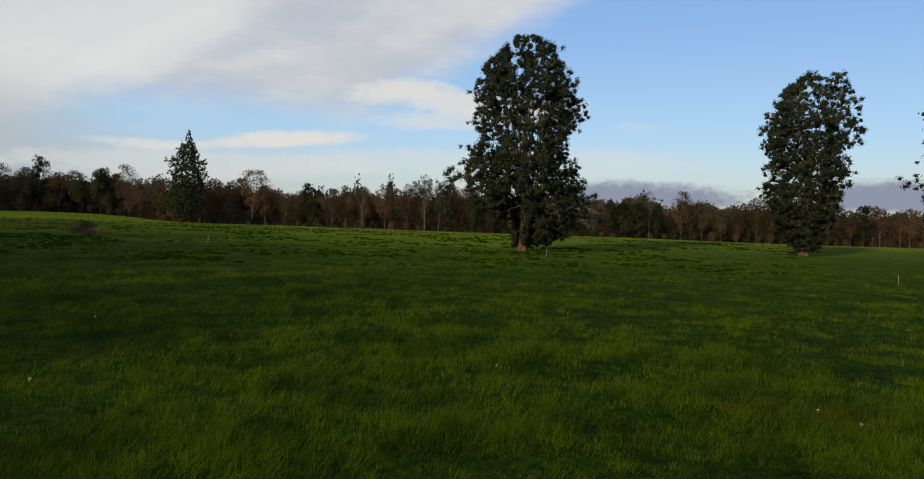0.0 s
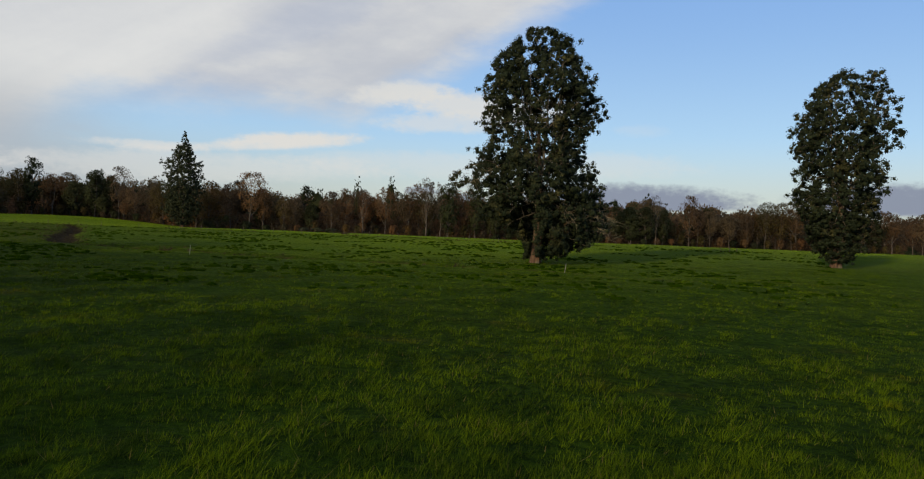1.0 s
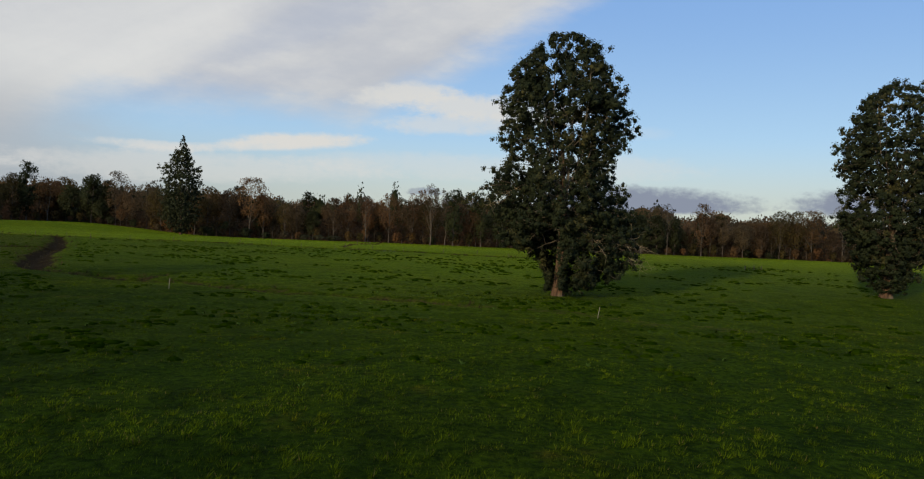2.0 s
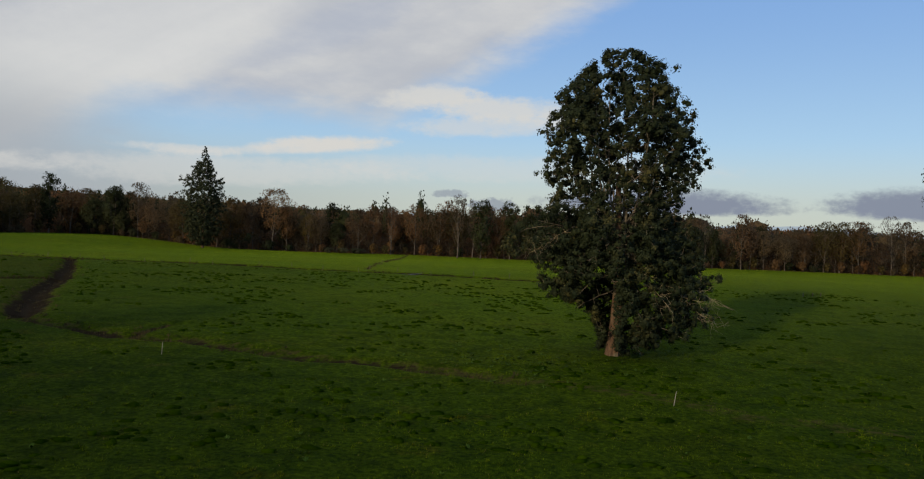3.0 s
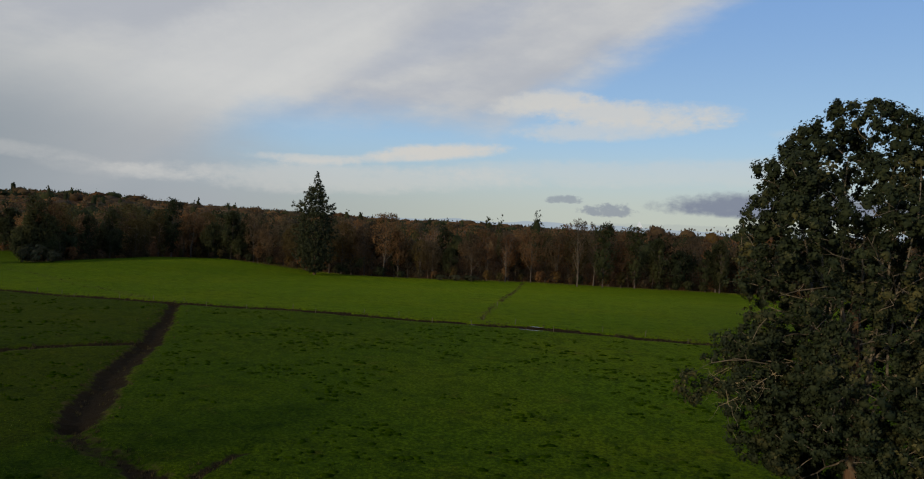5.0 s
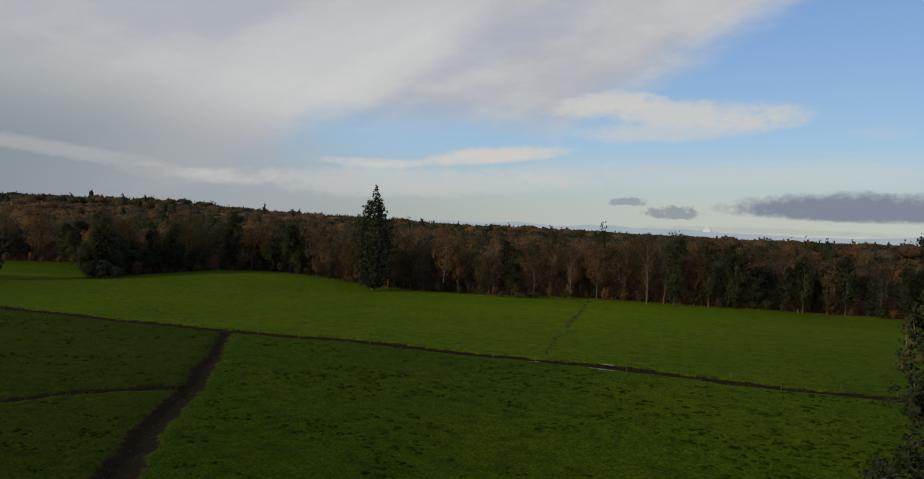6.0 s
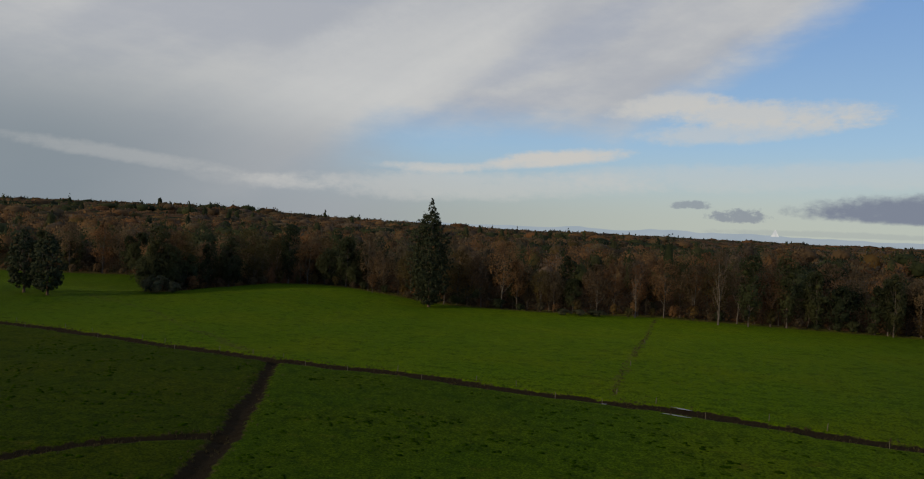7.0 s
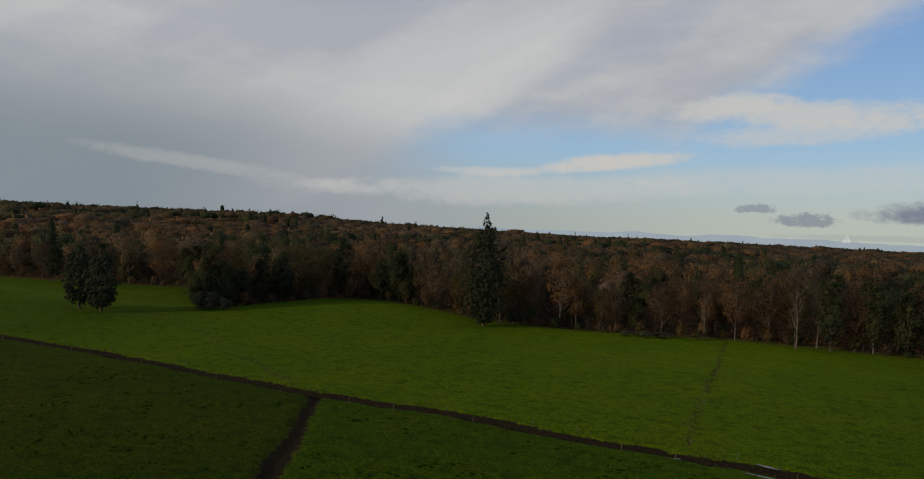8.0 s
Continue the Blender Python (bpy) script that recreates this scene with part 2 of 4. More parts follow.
def leaf_material(name, dark, light, odd=None, each=0.0, share=0.2, joined=False, sunlit=None):
    """Leaves: they vary leaf by leaf, clump by clump and, with each, tree by tree towards odd."""
    m, t, bsdf = shader(name, 0.75)
    bsdf.inputs["Specular IOR Level"].default_value = 0.12
    geo = tnode(t, "ShaderNodeNewGeometry")
    c = tmix(t, geo.outputs["Random Per Island"], dark, light)
    n = tramp(t, tnoise(t, geo.outputs["Position"], 0.35, 3), 0.35, 0.65)
    c = tmix(t, n, c, tmix(t, 1.0, c, (0.72, 0.75, 0.78), "MULTIPLY"))
    if sunlit:                                         # olive sunlit patches put into the leaf colour
        c = tmix(t, tramp(t, tnoise(t, geo.outputs["Position"], 0.22, 4, 0.6), 0.52, 0.68), c, tmix(t, geo.outputs["Random Per Island"], dark, sunlit))
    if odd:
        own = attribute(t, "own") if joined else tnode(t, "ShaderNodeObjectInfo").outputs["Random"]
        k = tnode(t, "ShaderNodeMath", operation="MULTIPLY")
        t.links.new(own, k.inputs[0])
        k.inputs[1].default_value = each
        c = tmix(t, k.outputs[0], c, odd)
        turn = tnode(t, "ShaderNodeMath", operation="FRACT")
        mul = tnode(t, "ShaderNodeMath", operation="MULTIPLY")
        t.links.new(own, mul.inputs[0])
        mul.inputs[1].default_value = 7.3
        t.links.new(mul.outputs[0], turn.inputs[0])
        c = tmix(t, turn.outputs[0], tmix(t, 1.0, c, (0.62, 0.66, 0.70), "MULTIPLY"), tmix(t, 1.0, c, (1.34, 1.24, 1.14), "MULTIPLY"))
    t.links.new(c, bsdf.inputs["Base Color"])
    thin(t, bsdf, c, share)
    return m


def bark_material(name, dark, light, scale=3.0):
    m, t, bsdf = shader(name, 0.9)
    co = tnode(t, "ShaderNodeTexCoord").outputs["Object"]
    mp = tnode(t, "ShaderNodeMapping")
    mp.inputs["Scale"].default_value = (1, 1, 0.22)
    t.links.new(co, mp.inputs[0])
    f = tnoise(t, mp.outputs[0], scale, 6, 0.65)
    c = tmix(t, tramp(t, f, 0.3, 0.7), dark, light)
    c = tmix(t, tramp(t, tnoise(t, co, 0.5, 3), 0.5, 0.7), c, tmix(t, 0.6, c, (0.10, 0.11, 0.08)))
    t.links.new(c, bsdf.inputs["Base Color"])
    bump = tnode(t, "ShaderNodeBump")
    bump.inputs["Strength"].default_value, bump.inputs["Distance"].default_value = 0.7, 0.08
    t.links.new(f, bump.inputs["Height"])
    t.links.new(bump.outputs[0], bsdf.inputs["Normal"])
    return m


def plain_material(name, dark, light, scale=6.0, rough=0.7):
    m, t, bsdf = shader(name, rough)
    co = tnode(t, "ShaderNodeTexCoord").outputs["Object"]
    t.links.new(tmix(t, tramp(t, tnoise(t, co, scale, 5), 0.3, 0.7), dark, light), bsdf.inputs["Base Color"])
    return m


PASTURE = ground_material()
BLADE = blade_material()
TUSSOCK = leaf_material("tussock_grass", (0.010, 0.025, 0.0010), (0.024, 0.048, 0.0014), share=0.25)
TUSSOCK.node_tree.nodes["Principled BSDF"].inputs["Specular IOR Level"].default_value = 0.0
PODOCARP = leaf_material("podocarp_leaf", (0.011, 0.018, 0.009), (0.031, 0.040, 0.017), sunlit=(0.085, 0.078, 0.028))
PODO_BARK = bark_material("podocarp_bark", (0.042, 0.025, 0.016), (0.130, 0.076, 0.046))
LIMB_BARK = bark_material("podocarp_limb_bark", (0.070, 0.058, 0.044), (0.20, 0.17, 0.13))
TWIG = plain_material("dry_twig", (0.048, 0.040, 0.030), (0.165, 0.135, 0.098), 0.7, 0.9)
DEAD = plain_material("dead_wood", (0.14, 0.115, 0.07), (0.30, 0.24, 0.15), 0.9, 0.9)
RUSH = leaf_material("rush_blade", (0.024, 0.022, 0.008), (0.066, 0.052, 0.020))
STAKE = plain_material("weathered_stake", (0.18, 0.17, 0.145), (0.34, 0.325, 0.285))
OLD_POST = plain_material("old_post", (0.05, 0.042, 0.030), (0.11, 0.092, 0.066))
FIR_LEAF = leaf_material("spire_leaf", (0.016, 0.024, 0.012), (0.050, 0.056, 0.025))
LEAVES = (("rust_leaf", (0.159, 0.083, 0.039), (0.200, 0.106, 0.049), (0.149, 0.110, 0.057), 0.6), ("brown_leaf", (0.122, 0.078, 0.046), (0.168, 0.103, 0.056), (0.120, 0.103, 0.062), 0.8),
          ("olive_leaf", (0.077, 0.069, 0.024), (0.107, 0.095, 0.037), (0.146, 0.087, 0.032), 0.7), ("evergreen_leaf", (0.033, 0.047, 0.023), (0.060, 0.076, 0.032), (0.071, 0.072, 0.033), 0.6),
          ("bare_twig", (0.095, 0.075, 0.054), (0.169, 0.131, 0.099), (0.118, 0.083, 0.055), 0.6))
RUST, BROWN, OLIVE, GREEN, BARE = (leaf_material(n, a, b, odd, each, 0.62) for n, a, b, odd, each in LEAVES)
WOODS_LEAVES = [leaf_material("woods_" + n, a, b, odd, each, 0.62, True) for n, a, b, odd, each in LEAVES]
WILLOW = leaf_material("willow_leaf", (0.040, 0.046, 0.026), (0.075, 0.082, 0.045), (0.06, 0.06, 0.03), 0.4, 0.3)
PALE_BARK = bark_material("pale_bark", (0.050, 0.041, 0.034), (0.128, 0.106, 0.088), 1.2)
DARK_BARK = bark_material("dark_bark", (0.040, 0.032, 0.026), (0.11, 0.09, 0.075), 1.2)

# ---- tools for building ----
def part(name, me, material, parent, label=""):
    """Links a mesh as one object under a thing or a part."""
    if isinstance(me, bmesh.types.BMesh):
        data = bpy.data.meshes.new(name)
        me.to_mesh(data)
        me.free()
        me = data
    if material and not me.materials:
        me.materials.append(material)
    ob = new(name, me)
    ob.parent = parent
    return tagged(ob, label)


def mesh(name, verts, faces, normals=None):
    me = bpy.data.meshes.new(name)
    me.from_pydata(np.asarray(verts, dtype=np.float32), [], np.asarray(faces, dtype=np.int32))
    me.update()
    if normals is not None:
        me.polygons.foreach_set("use_smooth", np.ones(len(me.polygons), dtype=bool))
        me.normals_split_custom_set_from_vertices(normals.astype(np.float32))
    return me


def unit(v):
    return v / (np.linalg.norm(v, axis=1)[:, None] + 1e-9)


def join(pieces):
    """Vertices and faces of many pieces in one pair of arrays."""
    vs, fs, n = [], [], 0
    for v, f in pieces:
        vs.append(v)
        fs.append(np.asarray(f) + n)
        n += len(v)
    return np.concatenate(vs), np.concatenate(fs)


def tube(points, radii, sides=6):
    """A tapered limb along points."""
    p = np.asarray(points, dtype=float)
    d = np.gradient(p, axis=0)
    d /= np.linalg.norm(d, axis=1)[:, None] + 1e-9
    ref = np.array((0.0, 1.0, 0.0)) if abs(d[:, 1]).mean() < 0.8 else np.array((1.0, 0.0, 0.0))
    u = np.cross(d, ref)
    u /= np.linalg.norm(u, axis=1)[:, None] + 1e-9
    w = np.cross(d, u)
    a = np.arange(sides) * 2 * np.pi / sides
    r = np.asarray(radii, dtype=float)[:, None, None]
    v = p[:, None, :] + r * (np.cos(a)[None, :, None] * u[:, None, :] + np.sin(a)[None, :, None] * w[:, None, :])
    k, i = np.meshgrid(np.arange(len(p) - 1), np.arange(sides), indexing="ij")
    j = (i + 1) % sides
    f = np.stack((k * sides + i, k * sides + j, (k + 1) * sides + j, (k + 1) * sides + i), axis=-1).reshape(-1, 4)
    return v.reshape(-1, 3), f


def bend(a, b, rng, n=6, sway=0.1, lift=0.0):
    """A wandering line from a to b, bowed upwards by lift."""
    a, b = np.asarray(a, float), np.asarray(b, float)
    t = np.linspace(0, 1, n)[:, None]
    length = np.linalg.norm(b - a)
    p = a + (b - a) * t
    wob = np.cumsum(rng.normal(0, 1, (n, 3)), axis=0)
    wob -= wob[0] + (wob[-1] - wob[0]) * t
    p += wob * sway * length / n
    p[:, 2] += lift * length * (t[:, 0] * (1 - t[:, 0])) * 2
    return p


def leaves(centres, normals, size, rng, long=1.5, jitter=0.6, soft=0.75):
    """One small kite of a leaf spray at each centre, facing roughly along its normal."""
    n = len(centres)
    d = normals + rng.normal(0, jitter, (n, 3))
    d /= np.linalg.norm(d, axis=1)[:, None] + 1e-9
    u = np.cross(d, rng.normal(0, 1, (n, 3)))
    u /= np.linalg.norm(u, axis=1)[:, None] + 1e-9
    w = np.cross(d, u)
    s = np.asarray(size).reshape(-1, 1) * np.ones((n, 1))
    v = np.stack((centres - u * s * long * 0.5, centres - w * s * 0.5 - u * s * 0.1, centres + u * s * long * 0.5, centres + w * s * 0.5 - u * s * 0.1), axis=1)
    soft = unit(unit(normals) * soft + d * (1.15 - soft))
    return v.reshape(-1, 3), np.arange(4 * n).reshape(-1, 4), np.repeat(soft, 4, axis=0)


def domes(points, radius, count, leaf, rng, flat=0.72, middle=None, soft=0.55):
    """Dense tufts of foliage: a close shell of leaf sprays over each point, thin underneath."""
    n = len(points)
    r = np.repeat(np.asarray(radius) * np.ones(n), count)
    d = rng.normal(0, 1, (n * count, 3))
    d[:, 2] += 0.38
    d = unit(d)
    swell = 1 + 0.22 * solid_noise(d * 1.7 + np.repeat(rng.uniform(0, 99, (n, 1)), count, axis=0), 1.0, 7)
    c = np.repeat(points, count, axis=0) + d * (r * swell * rng.uniform(0.45, 1.0, n * count))[:, None] * np.stack((np.ones(n * count), np.ones(n * count), np.repeat(flat * rng.uniform(0.75, 1.35, n), count)), axis=1)
    out = d.copy()
    if middle is not None:
        out = out + 0.45 * np.repeat(unit(points - middle), count, axis=0)
    return leaves(c, out, rng.uniform(0.65, 1.3, n * count) * leaf, rng, 1.35, 0.38, soft)


def strips(centres, ways, normals, length, width):
    """Slim sprays of twigs, each drawn out along its way."""
    w = unit(ways)
    side = unit(np.cross(w, normals + (0.13, 0.07, 0.05)))
    a, b = w * np.asarray(length).reshape(-1, 1) * 0.5, side * np.asarray(width).reshape(-1, 1) * 0.5
    v = np.stack((centres - a - b * 0.5, centres - a * 0.2 + b, centres + a + b * 0.25, centres + a * 0.1 - b), axis=1)
    return v.reshape(-1, 3), np.arange(4 * len(centres)).reshape(-1, 4), np.repeat(unit(normals), 4, axis=0)


def cores(centres, reach, rng, rough=0.14):
    """Lumpy dense hearts of foliage inside the leaves: a rounded, dented block at each centre."""
    g = np.stack(np.meshgrid((-1, 0, 1), (-1, 0, 1), (-1, 0, 1), indexing="ij"), axis=-1).reshape(-1, 3)
    keep = np.abs(g).max(axis=1) == 1
    index = np.cumsum(keep) - 1
    ball = unit(g[keep].astype(float))
    quads = []
    for axis in range(3):
        for side in (0, 2):
            for a in (0, 1):
                for b in (0, 1):
                    cell = []
                    for da, db in ((0, 0), (1, 0), (1, 1), (0, 1)):
                        c = [0, 0, 0]
                        c[axis], c[(axis + 1) % 3], c[(axis + 2) % 3] = side, a + da, b + db
                        cell.append(index[c[0] * 9 + c[1] * 3 + c[2]])
                    quads.append(cell if side else cell[::-1])
    n = len(centres)
    lump = 1 + rng.uniform(-rough, rough, (n, len(ball), 1))
    v = centres[:, None, :] + ball[None] * lump * np.asarray(reach)[:, None, :]
    f = np.array(quads)[None] + (np.arange(n) * len(ball))[:, None, None]
    return v.reshape(-1, 3), f.reshape(-1, 4), np.repeat(ball[None], n, axis=0).reshape(-1, 3)


def lattice(x, y, scale, seed):
    """Smooth random heights between -1 and 1."""
    x, y = np.asarray(x, float) / scale, np.asarray(y, float) / scale
    i, j = np.floor(x).astype(np.int64), np.floor(y).astype(np.int64)
    u, v = x - i, y - j
    u, v = u * u * (3 - 2 * u), v * v * (3 - 2 * v)

    def h(a, b):
        k = (a * 374761393 + b * 668265263 + seed * 1442695041) & 0xFFFFFFFF
        k = ((k ^ (k >> 13)) * 1274126177) & 0xFFFFFFFF
        return ((k ^ (k >> 16)) & 0xFFFF) / 32767.5 - 1
    return (h(i, j) * (1 - u) + h(i + 1, j) * u) * (1 - v) + (h(i, j + 1) * (1 - u) + h(i + 1, j + 1) * u) * v


def solid_noise(p, scale, seed):
    """Smooth random values in space, out of three slanting sheets."""
    return (lattice(p[:, 0] + 0.37 * p[:, 2], p[:, 1] - 0.21 * p[:, 2], scale, seed) + lattice(p[:, 1] + 0.41 * p[:, 0], p[:, 2], scale, seed + 1)
            + lattice(p[:, 2] - 0.3 * p[:, 1], p[:, 0], scale, seed + 2)) / 1.7


def smooth(v, lo, hi):
    t = np.clip((np.asarray(v, float) - lo) / (hi - lo), 0, 1)
    return t * t * (3 - 2 * t)


def near_line(x, y, line):
    """Distance to a line of points in the plan."""
    best = np.full(np.shape(x), 1e9)
    x, y = x + 0.55 * lattice(x, y, 3.1, 14) + 0.8 * lattice(x, y, 11, 15), y + 0.55 * lattice(x, y, 3.1, 16) + 0.8 * lattice(x, y, 11, 17)
    for (ax, ay), (bx, by) in zip(line, line[1:]):
        dx, dy = bx - ax, by - ay
        t = np.clip(((x - ax) * dx + (y - ay) * dy) / (dx * dx + dy * dy), 0, 1)
        best = np.minimum(best, np.hypot(x - ax - t * dx, y - ay - t * dy))
    return best


# ---- the lie of the land ----
DITCH_LONG = ((-420, 214), (-235, 220), (-190, 222), (-150, 219), (-117, 217.5), (-90, 219.5), (-60, 218.5), (-29, 219), (0, 215.5), (34, 213.3))
DITCH_WIDE = ((-117, 217), (-103, 193), (-88, 166), (-75, 141), (-67, 126), (-64, 121))
DITCH_SIDE = ((-150, 92), (-118, 126), (-106, 145), (-101, 153), (-95, 161), (-89, 165.5))
DITCH_NEAR = ((-64, 121), (-60.5, 117.5), (-56, 115.5), (-50, 112.5), (-45, 110), (-41, 110), (-36, 108.5), (-29, 105.5), (-21, 103), (-15, 102.5), (-8, 100), (-2, 97.5))
DAMP_LINE = ((-2, 97.5), (4, 95.5), (10, 93), (17, 89), (24, 87))
DITCH_SPUR = ((-47, 108.5), (-44.5, 110.5), (-43.6, 113.2), (-43.6, 116), (-42.5, 119))
HEDGE_LINE = ((-39.5, 224), (-42, 259), (-45.5, 316), (-51, 398))
TRACK = ((-262, 290), (-240, 281), (-208, 268), (-171, 246), (-153, 237), (-131, 224))
WOOD_EDGE = ((-900, 300), (-600, 330), (-468, 352), (-378, 370), (-329, 385), (-296, 362), (-275, 335), (-257, 313), (-248, 312), (-246, 345), (-243, 382), (-220, 393), (-190, 389), (-148, 383), (-116, 387), (-80, 394),
             (-50, 406), (0, 407), (60, 405), (97, 399), (160, 405), (212, 410), (300, 402), (450, 370), (900, 300))
EDGE_X, EDGE_Y = np.array(WOOD_EDGE, float).T


def wood_depth(x, y):
    """How far behind the edge of the wood a place lies (metres along y)."""
    return y - np.interp(x, EDGE_X, EDGE_Y)


def gully(y):
    """The wide ditch broadens towards its lower end."""
    return np.interp(y, (116, 125, 160, 217), (1.0, 1.75, 1.4, 0.9))


def terrain(x, y):
    x, y = np.asarray(x, float), np.asarray(y, float)
    r, a = np.hypot(x, y), np.degrees(np.arctan2(x, y))
    h = -3.7 * smooth(y, 225, 395) * smooth(x, -215, -135)
    h = h - 2.6 * smooth(y, 285, 330) * smooth(x, -235, -290) * smooth(y, 420, 350)
    h = h + 0.9 * np.exp(-((x + 205) / 45) ** 2 - ((y - 345) / 40) ** 2) - 1.5 * smooth(wood_depth(x, y), 0, 30)
    h = h + 0.35 * lattice(x, y, 60, 3) * smooth(y, 20, 90) + 0.14 * lattice(x, y, 17, 4)
    far = smooth(r, 650, 1900)
    h = h + far * (31 * smooth(a, -14, -46) + 9 * smooth(a, 4, -22)) + far * 3 * lattice(x, y, 420, 9)
    h = h - 1.0 * smooth(near_line(x, y, DITCH_LONG), 2.6, 0.8) - 0.75 * smooth(near_line(x, y, DITCH_WIDE) / gully(y), 1.7, 0.6)
    h = h - 0.9 * smooth(near_line(x, y, DITCH_SIDE), 1.9, 0.7) - 0.55 * smooth(near_line(x, y, DITCH_NEAR), 2.2, 0.5) - 0.4 * smooth(near_line(x, y, DITCH_SPUR), 1.4, 0.4)
    close = smooth(r, 190, 60)
    return h + close * (0.13 * lattice(x, y, 2.9, 5) + 0.07 * lattice(x, y, 1.7, 6))


def build_ground():
    out = [80, 130, 220, 340, *range(450, 1000, 55), *range(1000, 2000, 110), *range(2000, 4901, 290)]
    xs = np.concatenate(([-v for v in out[::-1] if v > 420], np.arange(-420, -150, 3.0), np.arange(-150, 75, 1.4), np.arange(75, 260, 3.0), np.arange(260, 420, 10.0), [v for v in out if v > 420]))
    ys = np.concatenate(([-v for v in out[::-1]], np.arange(-40, 0, 8.0), np.arange(0, 235, 1.05), np.arange(235, 430, 3.0), np.arange(430, 700, 15.0), [v for v in out if v > 700]))
    gx, gy = np.meshgrid(xs, ys)
    x, y = gx.ravel(), gy.ravel()
    v = np.stack((x, y, terrain(x, y)), axis=1)
    w = len(xs)
    i, j = np.meshgrid(np.arange(w - 1), np.arange(len(ys) - 1))
    q = (j * w + i).ravel()
    me = mesh("ground", v, np.stack((q, q + 1, q + w + 1, q + w), axis=1))
    long, wide = near_line(x, y, DITCH_LONG), near_line(x, y, DITCH_WIDE)
    side, close, spur = near_line(x, y, DITCH_SIDE), near_line(x, y, DITCH_NEAR), near_line(x, y, DITCH_SPUR)
    bare = np.maximum.reduce((smooth(long, 3.0, 1.3), smooth(wide / gully(y), 2.0, 0.7), smooth(side, 2.4, 0.9), (0.52 + 0.2 * lattice(x, y, 7, 19)) * smooth(close, 2.6, 0.4), 0.75 * smooth(spur, 1.2, 0.3)))
    rush = np.maximum.reduce((0.65 * smooth(long, 4.0, 1.5), 0.55 * smooth(wide / gully(y), 3.0, 1.3), 0.6 * smooth(side, 3.5, 1.0), 0.5 * smooth(close, 5.0, 0.6), 0.46 * smooth(near_line(x, y, DAMP_LINE), 4.5, 0.5),
                              0.5 * smooth(near_line(x, y, HEDGE_LINE), 2.2, 0.4), 0.5 * smooth(near_line(x, y, TRACK), 4.5, 0.5)))
    beyond = y - np.interp(x, *np.array(DITCH_LONG).T)
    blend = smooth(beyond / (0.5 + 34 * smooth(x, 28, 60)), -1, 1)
    # Paddock greens, with dimmer light towards the sides put into the colour.
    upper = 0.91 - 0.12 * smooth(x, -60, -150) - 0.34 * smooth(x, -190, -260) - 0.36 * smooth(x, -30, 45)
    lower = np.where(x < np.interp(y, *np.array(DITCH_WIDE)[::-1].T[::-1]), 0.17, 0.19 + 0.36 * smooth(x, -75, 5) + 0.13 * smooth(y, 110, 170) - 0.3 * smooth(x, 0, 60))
    sward_light = lower + (upper - lower) * blend
    # Near ground darkened in the colour, for the shade between its blades.
    sward_light = sward_light * smooth(y, 25, 140)
    litter = smooth(wood_depth(x, y), -3, 3)
    worn = np.where((y < np.interp(x, *np.array(DITCH_LONG).T)) & (x < np.interp(y, *np.array(DITCH_WIDE)[::-1].T[::-1])), 1.0, 0.0)
    for name, values in (("bare", bare), ("rush", rush), ("sward_light", sward_light), ("litter", litter), ("worn", worn)):
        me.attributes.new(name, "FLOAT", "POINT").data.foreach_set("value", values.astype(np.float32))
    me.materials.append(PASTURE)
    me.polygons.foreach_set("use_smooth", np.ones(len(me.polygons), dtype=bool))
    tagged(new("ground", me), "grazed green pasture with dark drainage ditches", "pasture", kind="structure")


build_ground()


def height(x, y):
    return float(terrain(np.array([x]), np.array([y]))[0])


# ---- the big pasture trees ----
def crown_radius(profile, h, cosine, sine):
    """Reach of the crown at height h in a direction: profile rows are height, reach to -x, reach to +x."""
    p = np.array(profile, float).T
    left, right = np.interp(h, p[0], p[1]), np.interp(h, p[0], p[2])
    side = np.where(cosine < 0, left, right)
    deep = np.interp(h, p[0], p[3]) if len(p) > 3 else (left + right) / 2
    return 1 / np.sqrt((cosine / np.maximum(side, 0.05)) ** 2 + (sine / np.maximum(deep, 0.05)) ** 2)


